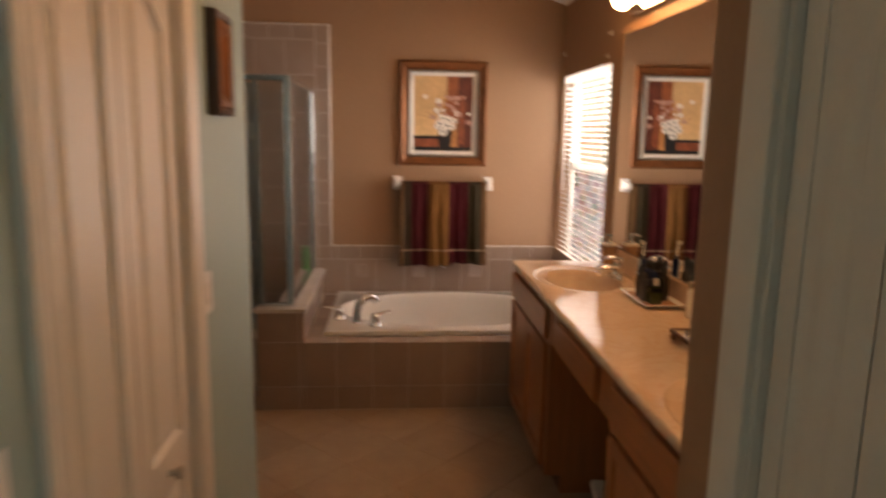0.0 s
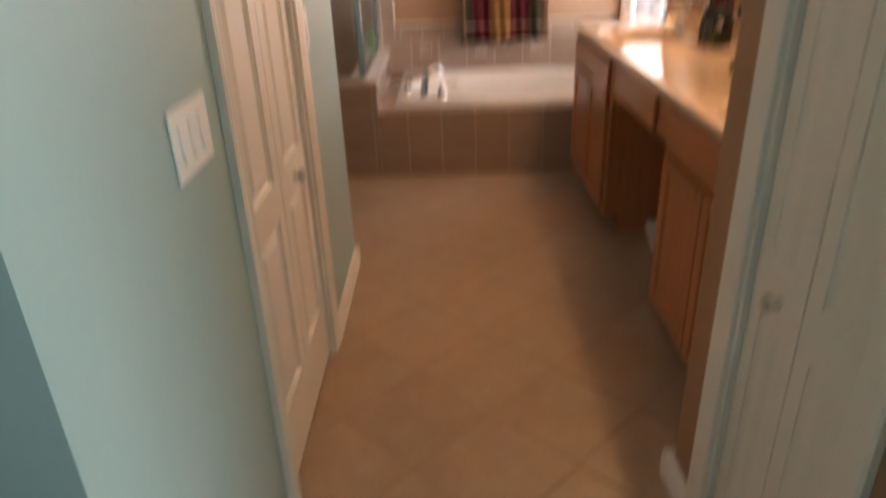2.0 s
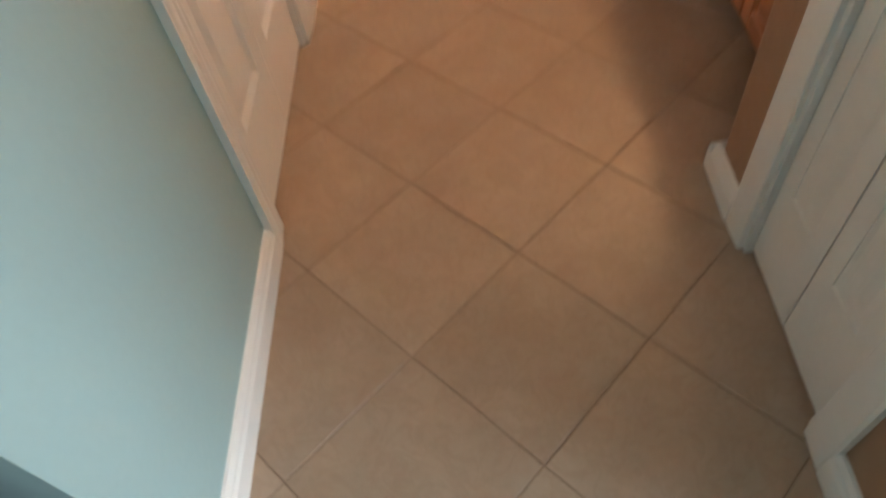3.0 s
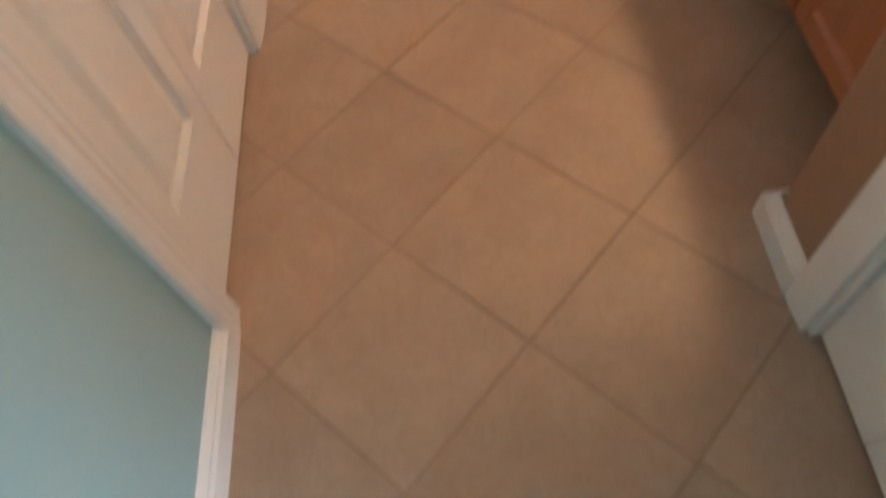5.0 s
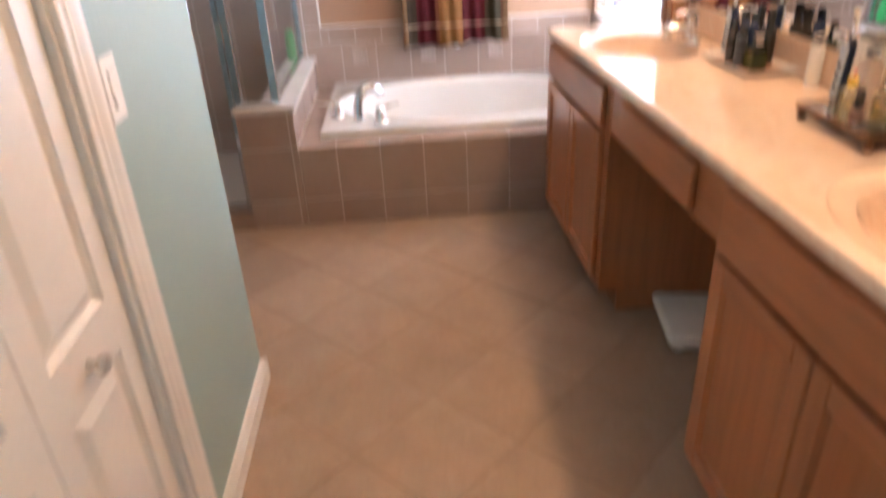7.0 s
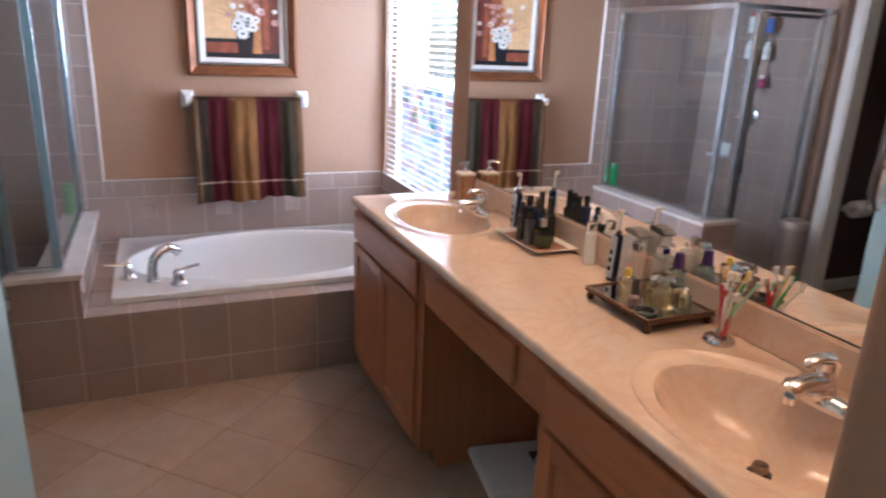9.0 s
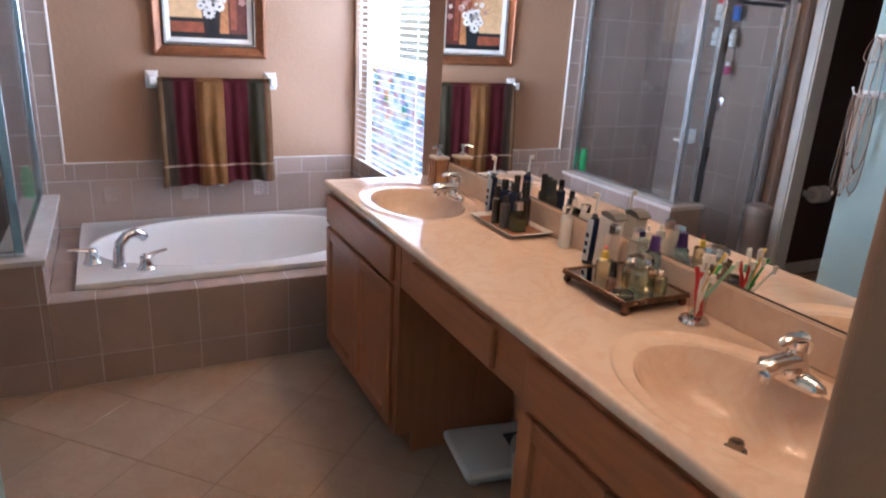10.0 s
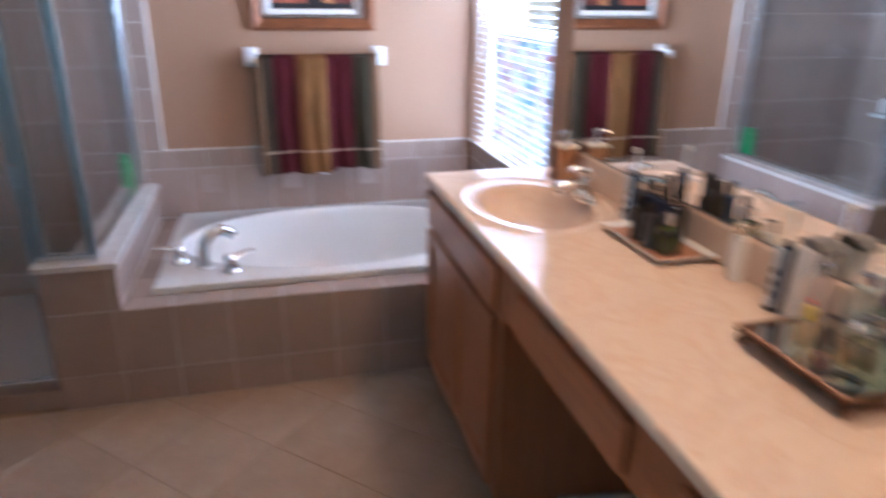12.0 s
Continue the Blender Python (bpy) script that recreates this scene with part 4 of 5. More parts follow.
def blotch(r, seed, y, cx, cz, lobes=9):
    rng = random.Random(seed)
    bm = bmesh.new()
    n = lobes * 6
    ph = rng.uniform(0, 6.28)
    ring = []
    for i in range(n):
        a = 2 * math.pi * i / n
        k = r * (0.88 + 0.12 * math.cos(lobes * a + ph)) * rng.uniform(0.95, 1.05)
        ring.append((cx + k * math.cos(a), cz + 0.9 * k * math.sin(a)))
    return prism(ring, "y", y, y + 0.0012)


def flower_picture():
    w, h = 0.608, 0.710
    p = thing("flower_painting", (0.318, YB, 1.681), "framed painting of white daisies in a black vase", "painting")
    x0, x1, z0, z1 = -w / 2, w / 2, -h / 2, h / 2
    part("outer_frame", frame_ring(x0, x1, z0, z1, [(0.0, 0.0), (0.0, 0.022), (0.008, 0.032), (0.016, 0.034), (0.022, 0.028), (0.052, 0.014), (0.058, 0.012), (0.058, 0.0)]), M_BRONZE, p, "bronze coved wooden frame")
    part("bead_trim", frame_ring(x0, x1, z0, z1, [(0.058, 0.008), (0.058, 0.018), (0.066, 0.024), (0.075, 0.018), (0.075, 0.004)]), M_ROPE, p, "dark silver beaded trim")
    part("liner", frame_ring(x0, x1, z0, z1, [(0.075, 0.004), (0.075, 0.014), (0.100, 0.008), (0.100, 0.003)]), M_LINER, p, "pale liner")
    for k in range(40):
        u = x0 + 0.066 + (k + 0.5) * (w - 0.132) / 40
        v = z0 + 0.066 + (k + 0.5) * (h - 0.132) / 40
        for px, pz in ((u, z0 + 0.066), (u, z1 - 0.066), (x0 + 0.066, v), (x1 - 0.066, v)):
            part("bead", lathe([(0.0, -0.0055), (0.0045, -0.003), (0.0055, 0.0), (0.0045, 0.003), (0.0, 0.0055)], 6, centre=(px, -0.0235, pz)), M_BEAD, p)
    i = 0.100
    ax0, ax1, az0, az1 = x0 + i, x1 - i, z0 + i, z1 - i
    aw, ah = ax1 - ax0, az1 - az0
    cv = part("canvas", box(ax0, ax1, -0.006, -0.001, az0, az1), A_SKY, p, "painted canvas")

    def patch(u0, u1, v0, v1, lift, mat):
        part("painted_patch", box(ax0 + u0 * aw, ax0 + u1 * aw, -0.006 - lift, -0.006 - lift + 0.0012, az0 + v0 * ah, az0 + v1 * ah), mat, cv)
    patch(0.002, 0.998, 0.003, 0.055, 0.0008, A_DARK)
    patch(0.002, 0.52, 0.055, 0.165, 0.0008, A_TERRA)
    patch(0.002, 0.52, 0.165, 0.205, 0.0010, A_DARK)
    patch(0.50, 0.76, 0.055, 0.70, 0.0006, surface("paint_orange", (0.46, 0.20, 0.07), 0.5, var=0.35, big=12, fine=50, bump=0.1))
    patch(0.56, 0.78, 0.45, 0.998, 0.0009, A_CLOTH)
    patch(0.75, 0.998, 0.055, 0.998, 0.0012, A_TABLE)
    patch(0.78, 0.86, 0.10, 0.75, 0.0016, A_TERRA)
    vx, vb = ax0 + 0.53 * aw, az0 + 0.035 * ah
    part("painted_vase", prism([(vx - 0.038, vb), (vx + 0.038, vb), (vx + 0.052, vb + 0.155), (vx - 0.052, vb + 0.155)], "y", -0.0085, -0.0070), A_DARK, cv, "black vase")
    rng = random.Random(5)
    spots = [(0.50, 0.26, 0.036), (0.44, 0.37, 0.034), (0.56, 0.345, 0.036), (0.64, 0.33, 0.030), (0.49, 0.44, 0.032), (0.58, 0.42, 0.036), (0.40, 0.33, 0.026), (0.68, 0.41, 0.026)]
    for k, (u, v, r) in enumerate(spots):
        part("painted_flower", blotch(r, k, -0.0100 - 0.0004 * (k % 3), ax0 + u * aw, az0 + v * ah), A_WHITE, cv, "white daisy")
        part("flower_heart", blotch(r * 0.27, 40 + k, -0.0114, ax0 + u * aw, az0 + v * ah, 4), A_DARK, cv)
    for k in range(26):
        u, v = rng.gauss(0.62, 0.17), rng.uniform(0.38, 0.74)
        u = min(0.94, max(0.14, u))
        part("painted_blossom", blotch(rng.uniform(0.010, 0.026), 80 + k, -0.0089 - 0.0003 * (k % 3), ax0 + u * aw, az0 + v * ah, 5), rng.choice((A_PINK, A_PINK, A_WHITE)), cv)
    for k in range(18):
        a = rng.uniform(0.35, 2.8)
        L = rng.uniform(0.12, 0.22)
        c0 = (vx, vb + 0.15)
        c1 = (vx + math.cos(a) * L, vb + 0.15 + math.sin(a) * L * 1.1)
        if not (ax0 < c1[0] < ax1 and c1[1] < az1):
            continue
        part("painted_stem", tube([(c0[0], -0.0078, c0[1]), ((c0[0] + c1[0]) / 2 + 0.01, -0.0078, (c0[1] + c1[1]) / 2 + 0.012), (c1[0], -0.0078, c1[1])], 0.0011, 5), A_CLOTH, cv)


flower_picture()


def small_picture(y0, y1, z0, z1):
    w, h = y1 - y0, z1 - z0
    p = thing("small_picture", pose(XL, (y0 + y1) / 2, (z0 + z1) / 2, 0, 0, 90), "small dark wood and bronze framed picture on the sage wall", "picture", "hall pictures")
    x0, x1, a0, a1 = -w / 2, w / 2, -h / 2, h / 2
    part("dark_frame", frame_ring(x0, x1, a0, a1, [(0.0, 0.0), (0.0, 0.030), (0.006, 0.034), (0.016, 0.030), (0.020, 0.026), (0.020, 0.0)]), M_BLACKW, p)
    part("bronze_frame", frame_ring(x0, x1, a0, a1, [(0.020, 0.024), (0.026, 0.033), (0.040, 0.033), (0.058, 0.020), (0.066, 0.012), (0.066, 0.0)]), M_BRONZE, p, "bronze inner moulding")
    part("dark_fillet", frame_ring(x0, x1, a0, a1, [(0.066, 0.010), (0.070, 0.015), (0.080, 0.011), (0.080, 0.002)]), M_BLACKW, p)
    pic = part("print", box(x0 + 0.080, x1 - 0.080, -0.006, -0.001, a0 + 0.080, a1 - 0.080), A_PINK, p, "faded rose and ochre print")
    part("painted_patch", box(x0 + 0.095, x1 - 0.11, -0.0072, -0.006, a0 + 0.085, a0 + 0.12), A_TERRA, pic)
    part("painted_patch", blotch(0.022, 7, -0.0074, 0.0, 0.02), A_WHITE, pic)


small_picture(-0.476, -0.264, 1.588, 1.870)
small_picture(1.022, 1.205, 1.592, 1.880)


# ---- switches ----
def switch_plate(yc, zc, gangs):
    w = 0.070 if gangs == 1 else 0.070 + 0.046 * (gangs - 1) + 0.012
    s = thing("switch_plate", (XL, yc, zc), "white light switch plate on the sage wall", "light switch")
    part("plate", box(0.0, 0.006, -w / 2, w / 2, -0.058, 0.058, 0.003, 2), M_PLASTIC, s)
    for g in range(gangs):
        y = (g - (gangs - 1) / 2) * 0.047
        r = part("rocker_frame", box(0.005, 0.0078, y - 0.0175, y + 0.0175, -0.034, 0.034, 0.001), M_PLASTIC, s)
        bm = prism([(0.0070, -0.031), (0.0120, -0.031), (0.0085, 0.0), (0.0095, 0.031), (0.0070, 0.031)], "y", y - 0.0145, y + 0.0145)
        part("rocker", bm, M_PLASTIC, r)


switch_plate(-0.148, 1.078, 3)
switch_plate(0.931, 1.105, 1)


# ---- sink faucets ----
def sink_faucet(x, y):
    f = thing("sink_faucet", (x, y, ZC), "polished chrome single-lever sink faucet", "faucet", "sink faucets")
    bm = bmesh.new()
    n = 32
    rings = []
    for hw, hl, z in ((0.029, 0.083, 0.0), (0.029, 0.083, 0.007), (0.026, 0.078, 0.017), (0.019, 0.060, 0.026), (0.012, 0.03, 0.030)):
        rings.append([bm.verts.new((hw * math.cos(2 * math.pi * i / n), hl * math.copysign(abs(math.sin(2 * math.pi * i / n)) ** 0.85, math.sin(2 * math.pi * i / n)), z)) for i in range(n)])
    for a, b in zip(rings, rings[1:]):
        for i in range(n):
            bm.faces.new((a[i], a[(i + 1) % n], b[(i + 1) % n], b[i]))
    bm.faces.new(rings[-1])
    bmesh.ops.recalc_face_normals(bm, faces=bm.faces)
    part("base_plate", bm, M_CHROME, f, "", True)
    part("body", lathe([(0.033, 0.012), (0.032, 0.028), (0.026, 0.048), (0.021, 0.062), (0.018, 0.070), (0.0, 0.072)], 24), M_CHROME, f, "", True)
    sp = part("spout", tube([(0.0, 0, 0.042), (-0.030, 0, 0.046), (-0.062, 0, 0.045), (-0.088, 0, 0.040), (-0.093, 0, 0.037)], [0.029, 0.026, 0.023, 0.022, 0.019], 16, flat=0.85), M_CHROME, f, "", True)
    part("aerator", lathe([(0.014, 0.0), (0.014, 0.014), (0.0, 0.014)], 16, centre=(-0.082, 0, 0.012)), M_CHROME, sp)
    part("lever_hub", lathe([(0.016, 0.068), (0.014, 0.078), (0.016, 0.090), (0.0, 0.094)], 20), M_CHROME, f, "", True)
    part("lever", tube([(0.026, 0, 0.060), (0.027, 0, 0.084), (0.010, 0, 0.098), (-0.022, 0, 0.102), (-0.050, 0, 0.096), (-0.058, 0, 0.090)], [0.013, 0.016, 0.018, 0.016, 0.013, 0.008], 14, flat=0.55), M_CHROME, f, "", True)
    part("lift_rod", tube([(0.026, 0, 0.02), (0.028, 0, 0.062)], 0.0028, 8), M_CHROME, f)


sink_faucet(1.048, 2.185)
sink_faucet(1.036, 0.556)


# ---- tub filler ----
def tub_filler():
    f = thing("tub_faucet", (-0.240, 2.998, ZR), "chrome roman tub filler with two lever handles", "faucet")
    d = Vector((0.88, 0.47, 0)).normalized()
    pts = [(0, 0, 0.0), (0, 0, 0.06), (d.x * 0.010, d.y * 0.010, 0.105), (d.x * 0.045, d.y * 0.045, 0.138), (d.x * 0.085, d.y * 0.085, 0.145), (d.x * 0.118, d.y * 0.118, 0.128), (d.x * 0.130, d.y * 0.130, 0.112)]
    part("spout", tube(pts, [0.030, 0.025, 0.024, 0.024, 0.025, 0.025, 0.023], 16), M_CHROME, f, "", True)
    part("spout_flange", lathe([(0.034, 0.0), (0.034, 0.005), (0.027, 0.012), (0.0, 0.012)], 24), M_CHROME, f, "", True)
    for ox, oy, turn in ((-0.110, 0.074, 190), (0.110, -0.074, 20)):
        h = part("handle", lathe([(0.040, 0.0), (0.040, 0.007), (0.031, 0.018), (0.025, 0.046), (0.026, 0.060), (0.017, 0.072), (0.0, 0.075)], 20, centre=(ox, oy, 0)), M_CHROME, f, "", True)
        a = radians(turn)
        part("lever", tube([(ox, oy, 0.060), (ox + 0.045 * math.cos(a), oy + 0.045 * math.sin(a), 0.072), (ox + 0.098 * math.cos(a), oy + 0.098 * math.sin(a), 0.078)], [0.016, 0.013, 0.010], 10, flat=0.6), M_CHROME, h, "", True)


tub_filler()


# ---- bottles and small things on the counter ----
def bottle(name, x, y, z, prof, mat, label, cat, cap=None, cap_mat=None, liquid=None, group="", square=False, turn=0):
    """Turned or square bottle with a cap and, where it is clear, the liquid in it."""
    seg = 4 if square else 20

    def shape(pr):
        bm = lathe(pr, seg)
        bmesh.ops.transform(bm, matrix=pose(0, 0, 0, 0, 0, 45 + turn if square else 0), verts=bm.verts)
        return bm
    b = thing(name, (x, y, z), label, cat, group)
    part("body", shape(prof), mat, b, "", not square)
    if liquid:
        part("liquid", shape(liquid[0]), liquid[1], b)
    if cap:
        part("cap", shape(cap) if len(cap) > 3 or square else lathe(cap, 16), cap_mat, b, "", not square)
    return b


def cyl(r, h, neck=0.0, nh=0.0, edge=0.003):
    p = [(0.0, 0.0), (r - edge, 0.0), (r, edge), (r, h - edge), (r - edge, h)]
    if neck:
        p += [(neck, h + edge), (neck, h + nh)]
    return p + [(0.0, p[-1][1])]


def capp(r, z0, z1):
    return [(0.0, z0), (r, z0), (r, z1 - 0.002), (r - 0.002, z1), (0.0, z1)]


# soap pump
sp = thing("soap_dispenser", (1.086, 2.420, ZC), "gold and cream waisted soap dispenser with chrome pump", "soap dispenser")
bm = lathe([(0.0, 0.0), (0.043, 0.0), (0.043, 0.004), (0.034, 0.045), (0.032, 0.065), (0.038, 0.105), (0.042, 0.118), (0.0, 0.118)], 4)
bmesh.ops.transform(bm, matrix=pose(0, 0, 0, 0, 0, 45), verts=bm.verts)
part("body", bm, M_GOLDC, sp)
bm = box(-0.037, 0.037, -0.037, 0.037, 0.118, 0.130, 0.004, 2)
part("collar", bm, M_CREAM, sp, "cream top")
for sx in (-1, 1):
    for sy in (-1, 1):
        part("corner_band", tube([(sx * 0.0352, sy * 0.0352, 0.002), (sx * 0.0285, sy * 0.0285, 0.045), (sx * 0.0272, sy * 0.0272, 0.065), (sx * 0.0312, sy * 0.0312, 0.105), (sx * 0.034, sy * 0.034, 0.117)], 0.0035, 6), M_BRONZE, sp)
part("pump", lathe([(0.014, 0.130), (0.014, 0.142), (0.006, 0.146), (0.006, 0.168), (0.012, 0.170), (0.012, 0.180), (0.0, 0.182)], 16), M_CHROME, sp, "", True)
part("nozzle", tube([(0.0, 0, 0.176), (-0.022, -0.010, 0.178), (-0.042, -0.020, 0.170)], 0.005, 8), M_CHROME, sp)


def tray_plain():
    t = thing("white_tray", (1.046, 1.730, ZC), "white rectangular ceramic tray with copper lining", "tray")
    bm = bmesh.new()
    rings = [[bm.verts.new((sx * a, sy * b, z)) for sx, sy in ((-1, -1), (1, -1), (1, 1), (-1, 1))] for a, b, z in ((0.060, 0.120, 0.0), (0.068, 0.130, 0.006), (0.082, 0.152, 0.017), (0.084, 0.155, 0.020), (0.081, 0.151, 0.021), (0.066, 0.128, 0.010), (0.060, 0.122, 0.008))]
    for r0, r1 in zip(rings, rings[1:]):
        for k in range(4):
            bm.faces.new((r0[k], r0[(k + 1) % 4], r1[(k + 1) % 4], r1[k]))
    bm.faces.new(rings[0])
    bm.faces.new(rings[-1])
    bmesh.ops.recalc_face_normals(bm, faces=bm.faces)
    part("dish", bm, M_CERAMIC, t)
    part("lining", box(-0.0660, 0.0660, -0.128, 0.128, 0.0101, 0.0115), M_TRAYIN, t, "copper coloured lining")


tray_plain()
TZ = ZC + 0.0118
DARKS = ((1.070, 1.800, 0.017, 0.105, 0.14, P_BLACK, "glossy black cologne bottle"), (1.112, 1.822, 0.021, 0.130, 0.16, P_NAVY, "navy blue cologne bottle"), (1.150, 1.740, 0.021, 0.115, 0.17, P_BLACK, "tall black cologne bottle"),
         (1.066, 1.735, 0.017, 0.100, 0.12, P_GREY, "dark grey cologne bottle"), (1.148, 1.800, 0.019, 0.120, 0.18, P_BLACK, "black cologne bottle with tall cap"), (1.105, 1.752, 0.017, 0.135, 0.165, P_NAVY, "slim navy cologne bottle"))
for x, y, r, h, th, mt, lb in DARKS:
    h, th = h * 0.88, th * 0.88
    bottle("cologne_bottle", x - 0.064, y - 0.038, TZ, cyl(r, h, r * 0.5, 0.008), mt, lb, "bottle", capp(r * 0.62, h + 0.006, th + 0.012), P_BLACK, group="colognes on the white tray")
bottle("cologne_bottle", 1.028, 1.652, TZ, cyl(0.033, 0.066, 0.010, 0.008), G_SMOKE, "squat square green glass cologne with silver cap", "bottle", capp(0.016, 0.074, 0.104), P_SILVER, ([(0.0, 0.003), (0.031, 0.003), (0.031, 0.045), (0.0, 0.045)], plain("green_cologne", (0.10, 0.13, 0.04), 0.2)), "colognes on the white tray", True)
bottle("lotion_bottle", 1.106, 1.478, ZC, cyl(0.020, 0.105, 0.016, 0.004), M_PLASTIC, "white lotion bottle with translucent cap", "bottle", capp(0.017, 0.108, 0.140), G_CLEAR)


def electric_toothbrush(x, y, lean, label):
    e = thing("electric_toothbrush", pose(x, y, ZC, lean, 0, 0), label, "toothbrush", "electric toothbrushes")
    part("stand", lathe([(0.0, 0.0), (0.015, 0.0), (0.017, 0.004), (0.014, 0.011), (0.0, 0.012)], 20), P_GREY, e, "dark charging foot", True)
    part("handle", box(-0.010, 0.014, -0.013, 0.013, 0.010, 0.150, 0.006, 3), P_NAVY, e, "navy handle", True)
    part("front_shell", box(-0.017, -0.0095, -0.012, 0.012, 0.012, 0.146, 0.003, 2), plain("pale_blue_shell", (0.50, 0.58, 0.68), 0.35), e, "pale blue front shell", True)
    for k in range(3):
        part("grip_bar", box(-0.0182, -0.0165, -0.007, 0.007, 0.035 + k * 0.026, 0.050 + k * 0.026, 0.0006), P_NAVY, e)
    part("collar", lathe([(0.010, 0.150), (0.009, 0.158), (0.006, 0.164), (0.0, 0.165)], 16), P_GREY, e, "", True)
    part("brush_stem", tube([(0, 0, 0.162), (0, 0, 0.212), (0, 0, 0.226)], [0.005, 0.0034, 0.005], 10), M_PLASTIC, e, "white brush stem", True)
    part("bristles", box(-0.014, -0.003, -0.005, 0.005, 0.214, 0.229, 0.001), M_CREAM, e)


electric_toothbrush(1.078, 1.315, 4, "navy electric toothbrush on a white stand")
electric_toothbrush(1.066, 1.915, 5, "navy electric toothbrush beside the white tray")
# trimmer with a curved head
tr = thing("hair_trimmer", pose(1.098, 1.258, ZC, 3, 0, 0), "pale grey hair trimmer standing upright", "trimmer")
part("handle", box(-0.024, 0.024, -0.030, 0.030, 0.0, 0.165, 0.006, 3), plain("pale_grey_plastic", (0.72, 0.70, 0.67), 0.3), tr, "", True)
part("head", prism([(-0.040, 0.164), (0.026, 0.166), (0.027, 0.176), (0.010, 0.184), (-0.020, 0.182), (-0.042, 0.170)], "x", -0.022, 0.022), plain("mid_grey_plastic", (0.20, 0.19, 0.18), 0.3), tr, "dark curved head")


# mirrored perfume tray on ball feet
pt = thing("mirror_tray", (1.020, 1.078, ZC), "antique brass perfume tray with a mirrored base", "tray")
HX, HY = 0.104, 0.130
for sx in (-1, 1):
    for sy in (-1, 1):
        part("foot", lathe([(0.0, 0.0), (0.008, 0.001), (0.012, 0.008), (0.010, 0.016), (0.006, 0.020), (0.011, 0.024), (0.0, 0.026)], 14, centre=(sx * (HX - 0.006), sy * (HY - 0.006), 0.0)), M_BRASS, pt, "", True)
part("base", box(-HX, HX, -HY, HY, 0.0245, 0.030), M_BRASS, pt)
part("mirror_base", box(-HX + 0.008, HX - 0.008, -HY + 0.008, HY - 0.008, 0.0302, 0.0335), plain("aged_mirror", (0.66, 0.63, 0.57), 0.06, 1.0), pt, "aged mirrored glass")
bm = frame_ring(-HX - 0.004, HX + 0.004, -HY - 0.004, HY + 0.004, [(0.0, -0.022), (-0.003, -0.026), (0.0, -0.031), (-0.002, -0.0365), (0.002, -0.038), (0.006, -0.037), (0.008, -0.034), (0.008, -0.030)])
bmesh.ops.transform(bm, matrix=Matrix(((1, 0, 0, 0), (0, 0, 1, 0), (0, 1, 0, 0), (0, 0, 0, 1))), verts=bm.verts)
bmesh.ops.recalc_face_normals(bm, faces=bm.faces)
part("rim", bm, M_BRASS, pt, "ornate raised rim")
for sx in (-1, 1):
    for k in range(15):
        part("rim_bead", lathe([(0.0, -0.005), (0.005, 0.0), (0.0, 0.005)], 6, centre=(sx * (HX + 0.007), -HY + 0.016 + k * (2 * HY - 0.032) / 14, 0.031)), M_BRASS, pt)
for k in range(14):
    for sy in (-1, 1):
        part("rim_bead", lathe([(0.0, -0.005), (0.005, 0.0), (0.0, 0.005)], 6, centre=(-HX + 0.016 + k * (2 * HX - 0.032) / 13, sy * (HY + 0.007), 0.031)), M_BRASS, pt)
PZ = ZC + 0.0338
GP = "perfumes on the brass tray"
bottle("perfume_bottle", 1.040, 1.166, PZ, cyl(0.027, 0.105, 0.009, 0.006), G_PINK, "tall clear pink perfume bottle with silver cap", "bottle", capp(0.015, 0.109, 0.135), P_SILVER, None, GP, True, 12)
bottle("perfume_bottle", 0.963, 1.103, PZ, cyl(0.024, 0.062, 0.007, 0.005), G_CLEAR, "small clear perfume with yellow heart stopper", "bottle", capp(0.011, 0.065, 0.085), P_YELLOW, ([(0.0, 0.004), (0.019, 0.004), (0.019, 0.05), (0.0, 0.05)], G_AMBER), GP, True, 30)
part("heart_charm", lathe([(0.0, -0.006), (0.006, 0.0), (0.0, 0.006)], 8, centre=(0, 0, 0.095)), P_RED, bpy.data.objects["perfume_bottle.001"], "red heart charm")
bottle("perfume_bottle", 1.070, 1.098, PZ, cyl(0.026, 0.118, 0.012, 0.004), G_MINT, "tall pale green glass bottle with silver cap", "bottle", capp(0.017, 0.120, 0.138), P_SILVER, None, GP, True)
bottle("perfume_bottle", 1.005, 1.010, PZ, cyl(0.044, 0.066, 0.014, 0.006), G_CLEAR, "square crystal perfume half full of amber scent", "bottle", [(0.0, 0.068), (0.020, 0.068), (0.036, 0.080), (0.030, 0.098), (0.0, 0.100)], G_CLEAR, ([(0.0, 0.005), (0.036, 0.005), (0.036, 0.042), (0.0, 0.042)], G_AMBER), GP, True, 8)
bottle("nail_polish", 0.947, 1.046, PZ, cyl(0.014, 0.030, 0.008, 0.004), G_CLEAR, "nail polish with a tall black cap", "nail polish", [(0.0, 0.034), (0.0105, 0.034), (0.0085, 0.074), (0.0, 0.076)], P_BLACK, ([(0.0, 0.003), (0.011, 0.003), (0.011, 0.024), (0.0, 0.024)], A_PINK), GP)
bottle("perfume_bottle", 1.093, 1.058, PZ, cyl(0.022, 0.085, 0.012, 0.005), G_BLUE, "blue glass bottle with a purple cap", "bottle", [(0.0, 0.090), (0.016, 0.090), (0.012, 0.130), (0.0, 0.132)], P_PURPLE, None, GP)
